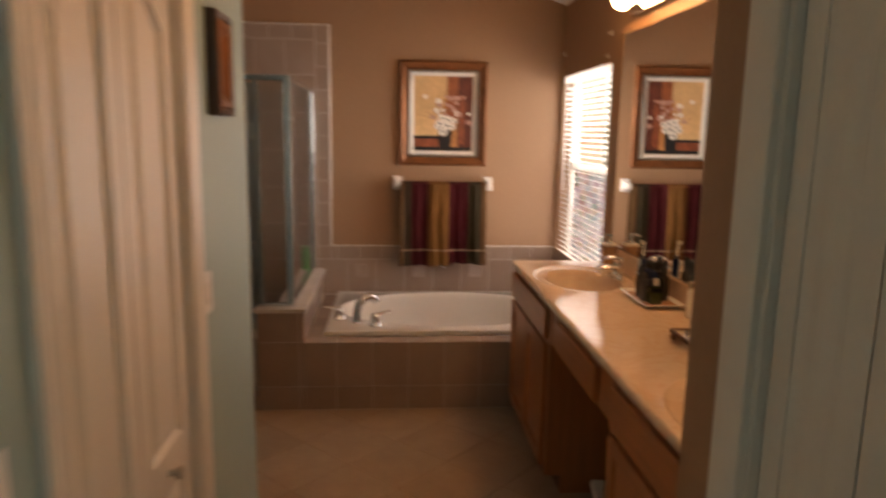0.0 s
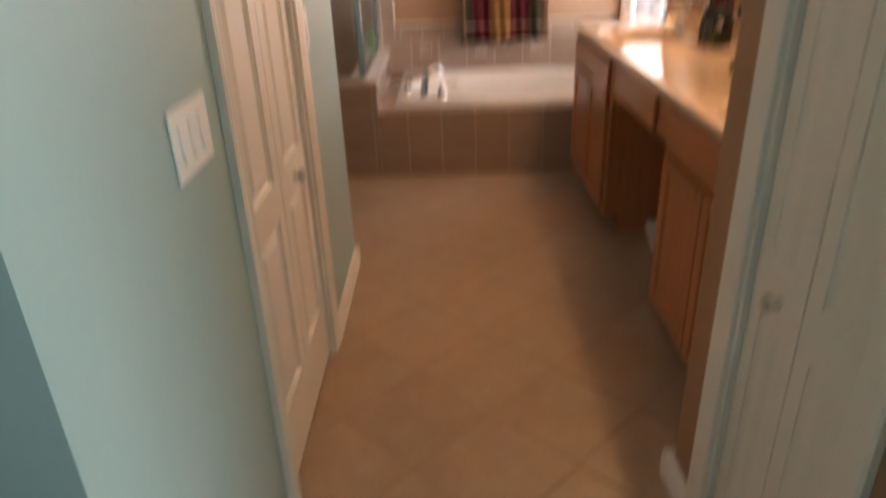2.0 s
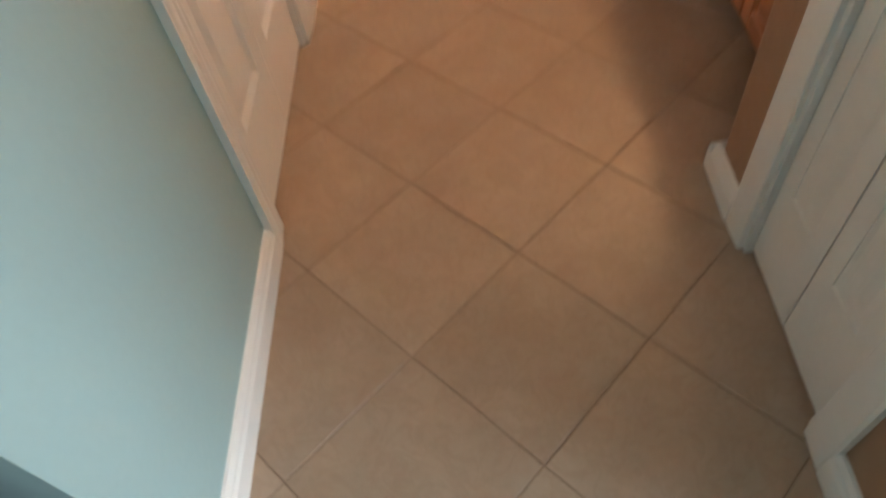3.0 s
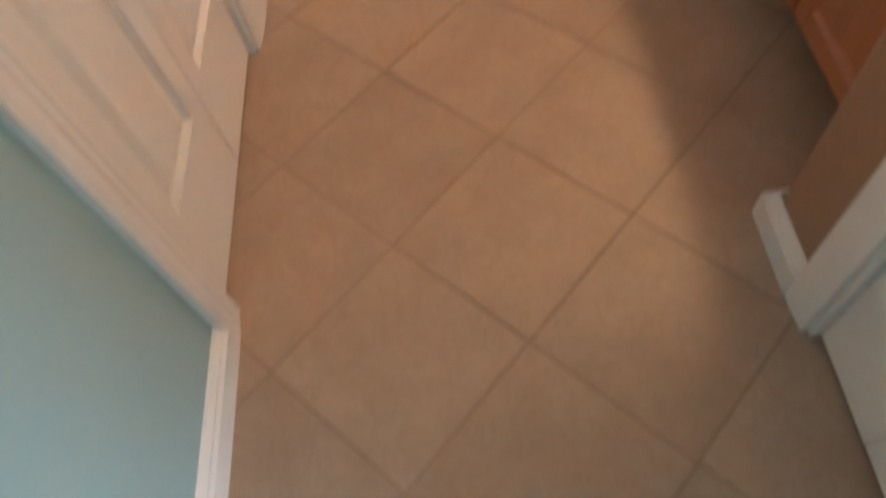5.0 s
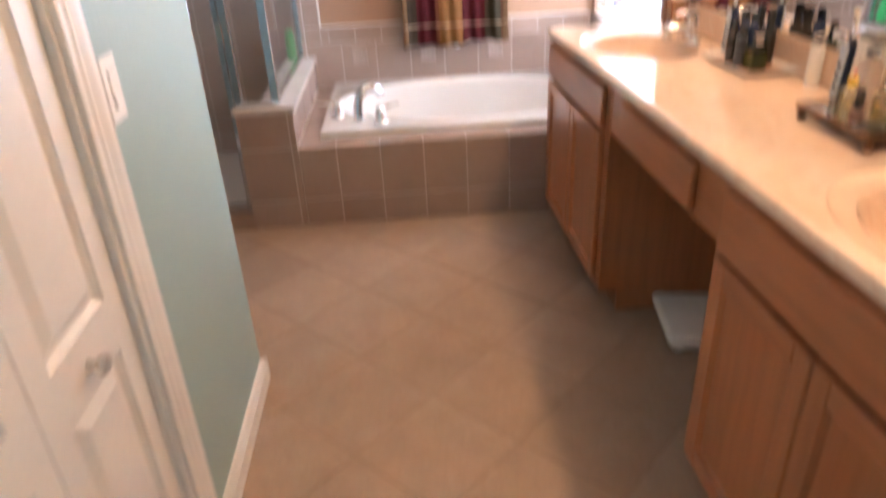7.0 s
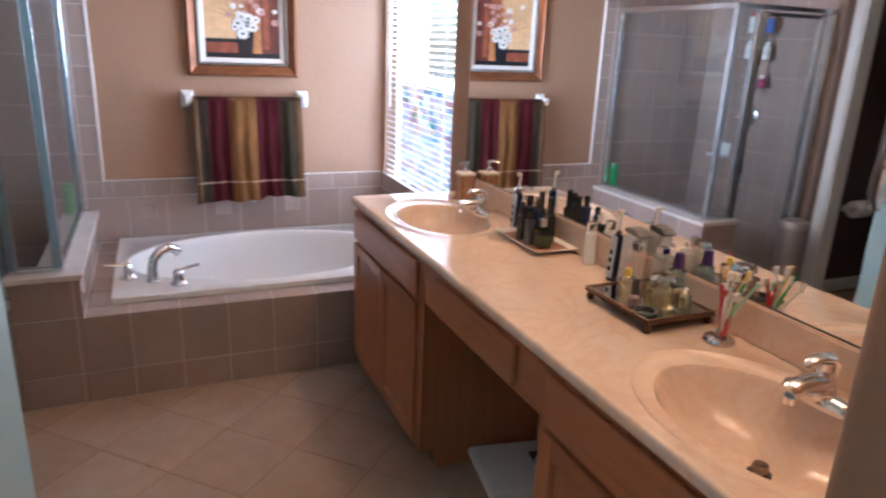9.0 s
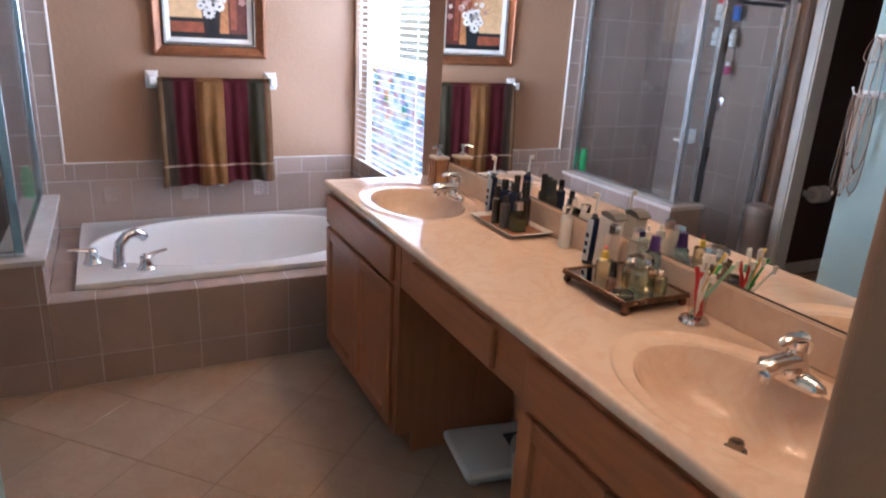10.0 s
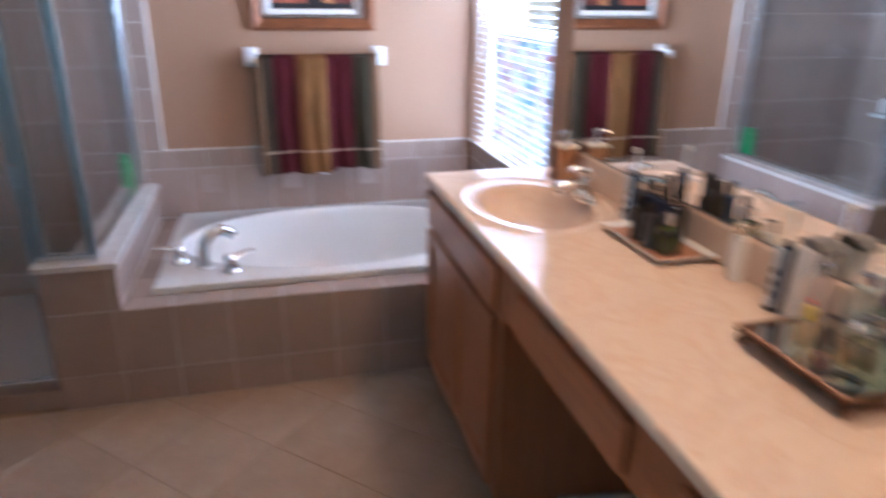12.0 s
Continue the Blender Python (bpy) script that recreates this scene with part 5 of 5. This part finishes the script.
bottle("perfume_bottle", 1.060, 0.988, PZ, cyl(0.021, 0.040, 0.007, 0.005), G_CLEAR, "small round perfume bottle with silver cap", "bottle", capp(0.009, 0.045, 0.058), P_SILVER, ([(0.0, 0.003), (0.017, 0.003), (0.017, 0.026), (0.0, 0.026)], G_AMBER), GP)
ring = tube([(0.030 * math.cos(2 * math.pi * i / 28), 0.026 * math.sin(2 * math.pi * i / 28), 0.004) for i in range(29)], 0.003, 8)
rg = thing("bracelet", (0.945, 0.998, PZ), "dark beaded bracelet lying on the tray", "bracelet")
part("band", ring, P_GREY, rg)
bottle("mouthwash_bottle", 1.120, 1.118, PZ, cyl(0.026, 0.10, 0.014, 0.006), G_MINT, "pale green pump bottle behind the perfumes", "bottle", [(0.0, 0.104), (0.014, 0.104), (0.012, 0.122), (0.005, 0.126), (0.005, 0.140), (0.0, 0.141)], M_PLASTIC)


def toothbrush_holder():
    h = thing("toothbrush_holder", (1.062, 0.856, ZC), "clear toothbrush cup on a round chrome base", "toothbrush holder")
    part("base", lathe([(0.0, 0.0), (0.036, 0.0), (0.038, 0.004), (0.034, 0.012), (0.026, 0.015), (0.0, 0.015)], 28), M_CHROME, h, "round chrome base", True)
    part("cup", lathe([(0.0, 0.0155), (0.019, 0.016), (0.024, 0.078), (0.0225, 0.078), (0.0175, 0.019), (0.0, 0.0185)], 24), clear_glass("clear_cup_plastic", (0.96, 0.93, 0.92), 0.04), h, "clear plastic cup", True)
    rng = random.Random(11)
    # material, direction of the lean in degrees, lean, length
    brushes = ((P_RED, 75, 0.32, 0.125), (P_RED, 110, 0.12, 0.115), (M_PLASTIC, 60, 0.10, 0.160), (M_PLASTIC, 255, 0.22, 0.170), (P_YELLOW, 285, 0.34, 0.185), (P_GREEN, 268, 0.42, 0.160), (P_TEAL, 310, 0.55, 0.165), (M_PLASTIC, 240, 0.62, 0.150))
    for mt, deg, lean, L in brushes:
        a = radians(deg)
        dx, dy = math.cos(a), math.sin(a)
        b0 = Vector((-dx * 0.012, -dy * 0.012, 0.020))
        d = Vector((dx * lean, dy * lean, 1)).normalized()
        tb_ = thing("toothbrush", pose(1.062, 0.856, ZC), "plastic toothbrush standing in the clear cup", "toothbrush", "toothbrushes in the cup")
        part("handle", tube([b0, b0 + d * L * 0.45, b0 + d * L * 0.78, b0 + d * L], [k * (1.7 if mt is P_RED else 1.0) for k in (0.0045, 0.0048, 0.0026, 0.0040)], 8), mt, tb_, "", True)
        hd = b0 + d * L * 0.93
        bx = box(-0.004, 0.004, -0.012, -0.002, -0.011, 0.011, 0.001)
        bmesh.ops.transform(bx, matrix=Matrix.Translation(hd) @ pose(0, 0, 0, 0, 0, rng.uniform(60, 130)), verts=bx.verts)
        part("bristles", bx, rng.choice((M_PLASTIC, P_TEAL, M_PLASTIC)), tb_, "pale bristles")


toothbrush_holder()

# ---- under the vanity ----
sc = thing("bathroom_scale", pose(0.975, 1.588, 0.0, 0, 0, -9), "white plastic bathroom scale under the vanity", "bathroom scale")
part("platform", box(-0.160, 0.160, -0.150, 0.150, 0.026, 0.066, 0.018, 4), M_PLASTIC, sc, "", True)
part("base", box(-0.145, 0.145, -0.135, 0.135, 0.012, 0.030, 0.004), M_PLASTIC, sc)
part("display_hump", box(0.055, 0.145, -0.060, 0.060, 0.064, 0.074, 0.004, 2), P_GREY, sc, "dark display window")
for sx in (-1, 1):
    for sy in (-1, 1):
        part("foot", lathe([(0.0, 0.0), (0.020, 0.0), (0.022, 0.004), (0.022, 0.013), (0.0, 0.013)], 16, centre=(sx * 0.115, sy * 0.105, 0.0)), M_PLASTIC, sc)
wb = thing("waste_bin", (0.960, 1.262, 0.0), "round white plastic waste bin under the vanity", "waste bin")
part("body", lathe([(0.0, 0.0), (0.085, 0.0), (0.088, 0.005), (0.108, 0.260), (0.113, 0.264), (0.113, 0.272), (0.104, 0.272), (0.084, 0.010), (0.0, 0.009)], 32), M_PLASTIC, wb, "", True)

# ---- in the shower and toilet room ----
tc_ = thing("canister", (-1.17, 2.600, 0.0), "tall taupe metal canister with rounded lid beside the shower", "waste bin")
part("body", lathe([(0.0, 0.0), (0.080, 0.0), (0.083, 0.006), (0.083, 0.535), (0.0, 0.535)], 28), plain("taupe_metal", (0.30, 0.25, 0.21), 0.35, 0.4), tc_, "", True)
part("lid", lathe([(0.086, 0.5355), (0.086, 0.560), (0.078, 0.580), (0.050, 0.594), (0.0, 0.598)], 28), plain("taupe_lid", (0.36, 0.30, 0.26), 0.35, 0.4), tc_, "rounded lid", True)
bottle("shampoo_bottle", -0.636, 3.755, KZ, cyl(0.028, 0.140, 0.0, 0.0, 0.008), P_GREEN, "bright green shampoo bottle on the knee wall", "bottle", capp(0.021, 0.140, 0.170), P_GREEN)
vx = XW + 0.012
sv = thing("shower_valve", (vx, 3.33, 1.15), "round chrome shower valve with a lever", "shower valve")
bm = lathe([(0.0, 0.014), (0.030, 0.014), (0.062, 0.010), (0.075, 0.003), (0.075, 0.0)], 32)
bmesh.ops.transform(bm, matrix=pose(0, 0, 0, 0, 90, 0), verts=bm.verts)
part("escutcheon", bm, M_CHROME, sv, "", True)
part("lever", tube([(0.012, 0, 0), (0.045, 0, 0.0), (0.055, 0.02, -0.012), (0.058, 0.075, -0.02)], [0.018, 0.016, 0.011, 0.007], 12), M_CHROME, sv, "", True)
sd = thing("soap_dish", (vx, 3.53, 0.84), "white ceramic soap dish on the shower wall", "soap dish")
part("dish", box(0.0, 0.075, -0.075, 0.075, -0.012, 0.012, 0.008, 2), M_CERAMIC, sd, "", True)
part("back", box(0.0, 0.012, -0.078, 0.078, 0.0, 0.095, 0.005, 2), M_CERAMIC, sd, "", True)
cd = thing("shower_caddy", (vx, 3.300, 1.30), "hanging wire shower caddy filled with bottles", "shower caddy")
for sy in (-0.11, 0.11):
    part("upright", tube([(0.006, sy * 0.6, 0.50), (0.008, sy * 0.6, 0.0)], 0.003, 6), M_CHROME, cd)
for zz in (0.05, 0.23, 0.40):
    for xx in (0.010, 0.110):
        part("shelf_wire", tube([(xx, -0.13, zz), (xx, 0.13, zz)], 0.003, 6), M_CHROME, cd)
    for k in range(9):
        part("shelf_wire", tube([(0.010, -0.12 + k * 0.03, zz), (0.110, -0.12 + k * 0.03, zz)], 0.0018, 5), M_CHROME, cd)
    part("guard_wire", tube([(0.112, -0.13, zz + 0.045), (0.112, 0.13, zz + 0.045)], 0.0025, 6), M_CHROME, cd)
rngc = random.Random(3)
for zz, row in ((0.40, (P_BLUE, P_GREY, M_PLASTIC)), (0.23, (M_PLASTIC, P_TEAL, M_PLASTIC)), (0.05, (P_MAG, P_TEAL))):
    for k, mt in enumerate(row):
        hh = rngc.uniform(0.08, 0.13) if zz > 0.1 else 0.05
        bottle("shower_bottle", vx + 0.06, 3.300 - 0.08 + k * 0.075, 1.30 + zz + 0.0035, cyl(0.026, hh, 0.010, 0.006), mt, "plastic shower bottle on a caddy shelf", "bottle", capp(0.014, hh + 0.004, hh + 0.03), rngc.choice((M_PLASTIC, P_BLACK, P_RED)), group="bottles in the caddy")
tp = thing("toilet_paper_holder", (-1.84, 2.74, 0.60), "white toilet paper roll on a wall holder", "toilet paper")
for sx in (-0.075, 0.075):
    part("post", box(sx - 0.012, sx + 0.012, -0.075, 0.0, -0.02, 0.02, 0.004), M_CERAMIC, tp)
bm = lathe([(0.020, -0.055), (0.058, -0.055), (0.058, 0.055), (0.020, 0.055), (0.020, -0.055)], 28)
bmesh.ops.transform(bm, matrix=pose(0, -0.06, 0, 0, 90, 0), verts=bm.verts)
part("paper_roll", bm, M_PLASTIC, tp, "white paper roll", True)

# ---- necklaces on hooks at the end of the sage wall ----
def hook_rail(y, z, w, n):
    nk = thing("necklace_rack", (XS, y, z), "small white hook rail crowded with necklaces", "hook rack", "necklace racks")
    part("backplate", box(0.0, 0.010, -w / 2, w / 2, -0.016, 0.016, 0.003), M_PLASTIC, nk)
    for k in range(n):
        yy = -w / 2 + 0.012 + k * (w - 0.024) / max(1, n - 1)
        part("hook", tube([(0.008, yy, 0.0), (0.030, yy, -0.008), (0.044, yy, 0.002), (0.046, yy, 0.016)], 0.0035, 8), M_PLASTIC, nk)


hook_rail(1.735, 1.610, 0.07, 2)
hook_rail(1.733, 1.362, 0.10, 3)
peg = thing("coat_peg", (XS, 1.787, 1.362), "white curved peg at the wall's end", "hook")
part("peg", tube([(0.0, -0.012, -0.010), (0.014, 0.0, -0.012), (0.022, 0.020, -0.006), (0.024, 0.030, 0.010), (0.022, 0.034, 0.026)], [0.007, 0.007, 0.006, 0.005, 0.006], 8), M_PLASTIC, peg)
rngn = random.Random(5)
P_BEAD, P_BROWNB = plain("pale_beads", (0.52, 0.42, 0.33), 0.35), plain("brown_beads", (0.16, 0.09, 0.06), 0.35)
HANG = ((1.440, 1.612, 0.10, 0.040), (1.485, 1.612, 0.11, 0.036), (1.436, 1.612, 0.60, 0.030), (1.468, 1.612, 0.66, 0.036), (1.484, 1.612, 0.52, 0.026), (1.430, 1.364, 0.46, 0.028), (1.462, 1.364, 0.10, 0.026),
        (1.474, 1.364, 0.43, 0.022), (1.498, 1.364, 0.47, 0.014), (1.524, 1.354, 0.46, 0.012), (1.534, 1.354, 0.44, 0.010))
for k, (y, z, ln, w_) in enumerate(HANG):
    n_ = thing("necklace", (XS + 0.032, y + 0.272, z), "long beaded necklace hanging from the hook rail" if ln > 0.2 else "short beaded bracelet loop on the hook rail", "necklace", "necklaces on the racks")
    lean = rngn.uniform(-0.006, 0.006)
    pts = [(0.005 * math.sin(t * 3), w_ * math.sin(t) * (1 - 0.35 * math.cos(t)) + lean * (1 - math.cos(t)), -ln / 2 * (1 - math.cos(t))) for t in [2 * math.pi * i / 40 for i in range(41)]]
    part("strand", tube(pts, rngn.uniform(0.0022, 0.0034), 6), (P_BEAD, P_BROWNB, P_SILVER, P_BEAD)[k % 4], n_)
    if ln > 0.2:
        part("pendant", lathe([(0.0, -0.012), (0.007, -0.003), (0.005, 0.006), (0.0, 0.010)], 10, centre=(0.004, lean * 2, -ln - 0.008)), (P_BROWNB, P_BEAD)[k % 2], n_)

# ---- chest at the bedroom's corner ----
ch = thing("chest", (-0.98, YOPEN - 0.19, 0.0), "dark-framed wooden chest with peach front panels", "chest")
part("body", box(-0.42, 0.42, -0.16, 0.16, 0.06, 0.74, 0.004), M_BLACKW, ch)
part("top", box(-0.435, 0.435, -0.18, 0.185, 0.74, 0.775, 0.005, 2), M_BLACKW, ch)
part("side_panel", box(0.4202, 0.426, -0.12, 0.12, 0.12, 0.68, 0.002), plain("peach_panel", (0.55, 0.36, 0.25), 0.5), ch, "peach side panel")
for sy in (-1, 1):
    for sx in (-1, 1):
        part("foot", box(sx * 0.38 - 0.03, sx * 0.38 + 0.03, sy * 0.12 - 0.03, sy * 0.12 + 0.03, 0.0, 0.06), M_BLACKW, ch)

# ---- small hooks round the window ----
for hy, hz in ((2.78, 2.10), (3.79, 2.10), (2.82, 1.985)):
    hk = thing("wall_hook", (XM, hy, hz), "small white hook on the brown wall", "hook", "hooks round the window")
    part("plate", box(-0.004, 0.0, -0.009, 0.009, -0.014, 0.014, 0.0015), M_PLASTIC, hk)
    part("hook", tube([(-0.003, 0, 0.0), (-0.016, 0, -0.006), (-0.020, 0, 0.006)], 0.003, 6), M_PLASTIC, hk)

# ---- tiles: pieces of floor, walls and deck ----
def clip_poly(poly, lo, hi):
    """Convex outline cut to a rectangle."""
    for ax, lim, keep in ((0, lo[0], 1), (0, hi[0], -1), (1, lo[1], 1), (1, hi[1], -1)):
        out = []
        for i, p in enumerate(poly):
            q = poly[(i + 1) % len(poly)]
            a, b = (p[ax] - lim) * keep, (q[ax] - lim) * keep
            if a >= 0:
                out.append(p)
            if (a >= 0) != (b >= 0):
                t = a / (a - b)
                out.append((p[0] + (q[0] - p[0]) * t, p[1] + (q[1] - p[1]) * t))
        poly = out
        if len(poly) < 3:
            return []
    return poly


def slab_mesh(name, poly, depth, edge, mat):
    """A tile: outline in x, y about the origin, face at z=0, its edge eased."""
    cx, cy = sum(p[0] for p in poly) / len(poly), sum(p[1] for p in poly) / len(poly)
    n = len(poly)
    verts, faces = [], []
    for inset, z in ((edge, 0.0), (0.0, -edge), (0.0, -depth)):
        for x, y in poly:
            d = math.hypot(x - cx, y - cy) or 1
            k = max(0.0, 1 - inset * 1.4 / d)
            verts.append((cx + (x - cx) * k, cy + (y - cy) * k, z))
    faces.append(tuple(range(n)))
    for r in (0, 1):
        for i in range(n):
            j = (i + 1) % n
            faces.append((r * n + i, (r + 1) * n + i, (r + 1) * n + j, r * n + j))
    me = bpy.data.meshes.new(name)
    me.from_pydata(verts, [], faces)
    me.update()
    me.materials.append(mat)
    return me


floor_ob = bpy.data.objects["floor"]
P, G = 0.33, 0.0030
full = [(P / 2 - G / 2, P / 2 - G / 2), (-P / 2 + G / 2, P / 2 - G / 2), (-P / 2 + G / 2, -P / 2 + G / 2), (P / 2 - G / 2, -P / 2 + G / 2)]
s2 = math.sqrt(0.5)
diamond = [((x - y) * s2, (x + y) * s2) for x, y in full]
dmesh = slab_mesh("floor_tile", diamond, 0.008, 0.0015, M_FLOOR)
HD = P * s2
LO, HI = (-3.2, FS + 0.002), (XM - 0.001, YD - 0.001)
for i in range(-15, 8):
    for j in range(-13, 14):
        if (i + j) % 2 == 0:
            continue
        cx, cy = i * HD, j * HD - 0.041
        poly = clip_poly([(cx + x, cy + y) for x, y in diamond], LO, HI)
        if not poly:
            continue
        whole = len(poly) == 4 and all(LO[0] < p[0] < HI[0] and LO[1] < p[1] < HI[1] for p in poly)
        xs, ys = [p[0] for p in poly], [p[1] for p in poly]
        if max(xs) - min(xs) < 0.02 or max(ys) - min(ys) < 0.02:
            continue
        if min(xs) > XR + 0.14 and max(ys) < 0.0 or max(xs) < XL - 0.14 and max(ys) < YEND - 0.14:
            continue
        me = dmesh if whole else slab_mesh("floor_tile", [(x - cx, y - cy) for x, y in poly], 0.008, 0.0015, M_FLOOR)
        ob = new("tile", me)
        ob.matrix_basis = pose(cx, cy, random.uniform(-0.0004, 0.0004))
        ob.parent = floor_ob

TW, TG = 0.2020, 0.0036
cache = {}


def wall_tile(parent, m, u0, u1, v0, v1):
    """Tile with face in m's xy plane, from u0..u1 and v0..v1."""
    w, h = u1 - u0 - TG, v1 - v0 - TG
    if w < 0.008 or h < 0.008:
        return
    key = (round(w, 3), round(h, 3))
    if key not in cache:
        cache[key] = slab_mesh("wall_tile", [(w / 2, h / 2), (-w / 2, h / 2), (-w / 2, -h / 2), (w / 2, -h / 2)], 0.009, 0.0014, M_WTILE)
    ob = new("tile", cache[key])
    ob.parent = parent
    ob.matrix_basis = m @ pose((u0 + u1) / 2, (v0 + v1) / 2, random.uniform(-0.0004, 0.0004))
    return ob


def tile_rect(parent, m, us, vs):
    for a, b in zip(us, us[1:]):
        for c, d in zip(vs, vs[1:]):
            wall_tile(parent, m, a, b, c, d)


def steps(a, b, start, pitch):
    """Joint lines from a to b on a grid through start."""
    out = [a]
    k = math.ceil((a - start) / pitch + 1e-6)
    while start + k * pitch < b - 1e-6:
        if start + k * pitch - out[-1] > 0.012:
            out.append(start + k * pitch)
        k += 1
    return out + [b]


SOUTH = Matrix(((1, 0, 0, 0), (0, 0, -1, 0), (0, 1, 0, 0), (0, 0, 0, 1)))     # face looks to -y: u=x, v=z


def facing_south(y):
    return Matrix.Translation((0, y, 0)) @ SOUTH


def facing_east(x):
    # face looks to +x: u=y, v=z
    return Matrix(((0, 0, 1, x), (1, 0, 0, 0), (0, 1, 0, 0), (0, 0, 0, 1)))


def facing_west(x):
    return Matrix(((0, 0, -1, x), (-1, 0, 0, 0), (0, 1, 0, 0), (0, 0, 0, 1)))


north = bpy.data.objects["wall_north"]
west = bpy.data.objects["wall_west"]
east = bpy.data.objects["wall_east"]
XJ = -0.139                                    # a vertical joint of the apron
AV = [0.0, 0.137, ZDECK]
tile_rect(deck_ob, facing_south(YD), steps(KX1, XM, XJ, TW), AV)
tile_rect(knee_ob, facing_south(YD), [KX0, XJ - 2 * TW, KX1], [0.0, 0.137, ZDECK, KZ - 0.022])
tile_rect(knee_ob, facing_east(KX1), steps(YD + 0.002, YB, YD, TW), [ZDECK + 0.002, KZ - 0.022])
# deck top strips
tile_rect(deck_ob, pose(0, 0, ZDECK), steps(KX1, XM, XJ, TW), [YD + 0.001, TY0 - 0.002])
tile_rect(deck_ob, pose(0, 0, ZDECK), [KX1, TX0 - 0.002], steps(TY0 - 0.002, YB - 0.012, TY0 - 0.002, TW))
# knee wall cap
cap = [(KX0 - 0.012, YD - 0.012), (KX1 + 0.012, YD - 0.012), (KX1 + 0.012, YB - 0.012), (-0.68, YB - 0.012), (-0.68, YD + 0.145), (KX0 - 0.012, YD + 0.145)]
structure("knee_wall_cap", prism(cap, "z", KZ - 0.022, KZ), M_WTILE_PALE, "pale marble cap on the knee wall", "cap")
# back wall: band behind the tub, its cap strip, and the tall field of the shower
yb = YB - 0.010
grout = box(-0.556, XM, YB - 0.0082, YB - 0.0005, ZDECK - 0.02, 0.654)
box(-0.464, XM, YB - 0.0084, YB - 0.0005, 0.654, 0.750, bm=grout)
box(XW, -0.464, YB - 0.0084, YB - 0.0005, 0.0, 2.255, bm=grout)
tagged(mesh_ob("tile_bed", grout, M_WGROUT), "pale grout bed behind the wall tiles", "grout", kind="structure")
tile_rect(north, facing_south(yb), steps(-0.556, XM, -0.350, 0.2035), [0.400, 0.654])
tile_rect(north, facing_south(yb), steps(-0.466, XM, 0.822, 0.155), [0.654, 0.748])
VR = [0.03, 0.146, 0.400, 0.654, 0.908, 1.162, 1.416, 1.670, 1.924, 2.155]
tile_rect(north, facing_south(yb), [-0.556, -0.466], [0.654, 0.748, 0.902, 1.056, 1.210, 1.364, 1.518, 1.672, 1.826, 1.980, 2.134, 2.250])
tile_rect(north, facing_south(yb), steps(XW + 0.012, -0.558, -0.556, TW), VR)
tile_rect(north, facing_south(yb), steps(XW + 0.012, -0.558, -0.556, 0.154), [2.155, 2.250])
bed = box(XW + 0.0005, XW + 0.0084, YD + 0.13, YB - 0.012, 0.0, 2.235)
tagged(mesh_ob("tile_bed", bed, M_WGROUT), "pale grout bed behind the shower tiles", "grout", kind="structure")
tile_rect(west, facing_east(XW + 0.010), steps(YD + 0.13, YB - 0.012, YB - 0.012, TW), VR)
# tiled return on the mirror wall under and beside the window
bed = box(XM - 0.0084, XM - 0.0005, 2.63, YB - 0.012, ZDECK, 0.748)
tagged(mesh_ob("tile_bed", bed, M_WGROUT), "pale grout bed beside the bathtub", "grout", kind="structure")
tile_rect(east, facing_west(XM - 0.010), [-u for u in steps(2.63, YB - 0.012, YB - 0.012, TW)][::-1], [ZDECK, 0.654])
tile_rect(east, facing_west(XM - 0.010), [-u for u in steps(2.63, YB - 0.012, YB - 0.012, 0.154)][::-1], [0.654, 0.748])

# pale rounded edge where the tiles meet the paint
edge = [(-0.4665, YB - 0.0125), (-0.4600, YB - 0.0125), (-0.4570, YB - 0.0095), (-0.4560, YB - 0.0005), (-0.4665, YB - 0.0005)]
structure("tile_edge_trim", prism(edge, "z", 0.752, 2.256), M_EDGE, "pale rounded tile edge beside the brown paint", "tile trim")
structure("tile_edge_trim", box(XW, -0.4665, YB - 0.0115, YB - 0.0005, 2.251, 2.257, 0.002), M_EDGE, "pale rounded tile edge on top of the shower tiles", "tile trim")
structure("tile_edge_trim", box(-0.456, XM - 0.012, YB - 0.0115, YB - 0.0005, 0.749, 0.754, 0.002), M_EDGE, "pale rounded tile edge on top of the tub tiles", "tile trim")

# embossed motif on every other tile behind the tub
motif = bmesh.new()
ringm = [[motif.verts.new((sx * h, sy * h, z)) for sx, sy in ((-1, -1), (1, -1), (1, 1), (-1, 1))] for h, z in ((0.046, -0.001), (0.043, 0.0022), (0.039, 0.0022), (0.036, 0.0004))]
for r0, r1 in zip(ringm, ringm[1:]):
    for k in range(4):
        motif.faces.new((r0[k], r0[(k + 1) % 4], r1[(k + 1) % 4], r1[k]))
motif.faces.new(ringm[-1])
for k in range(5):
    a = 2 * math.pi * k / 5
    lathe([(0.0095, 0.0002), (0.0075, 0.0024), (0.0, 0.0034)], 10, motif, (0.0170 * math.cos(a), 0.0170 * math.sin(a), 0.0))
first_m = part("embossed_motif", motif, M_MOTIF, north, "", True)
for k in range(3):
    ob = first_m if k == 0 else new("embossed_motif", first_m.data)
    ob.parent = north
    ob.matrix_basis = facing_south(yb - 0.0005) @ pose(-0.248 + k * 0.407, 0.570, 0.0)
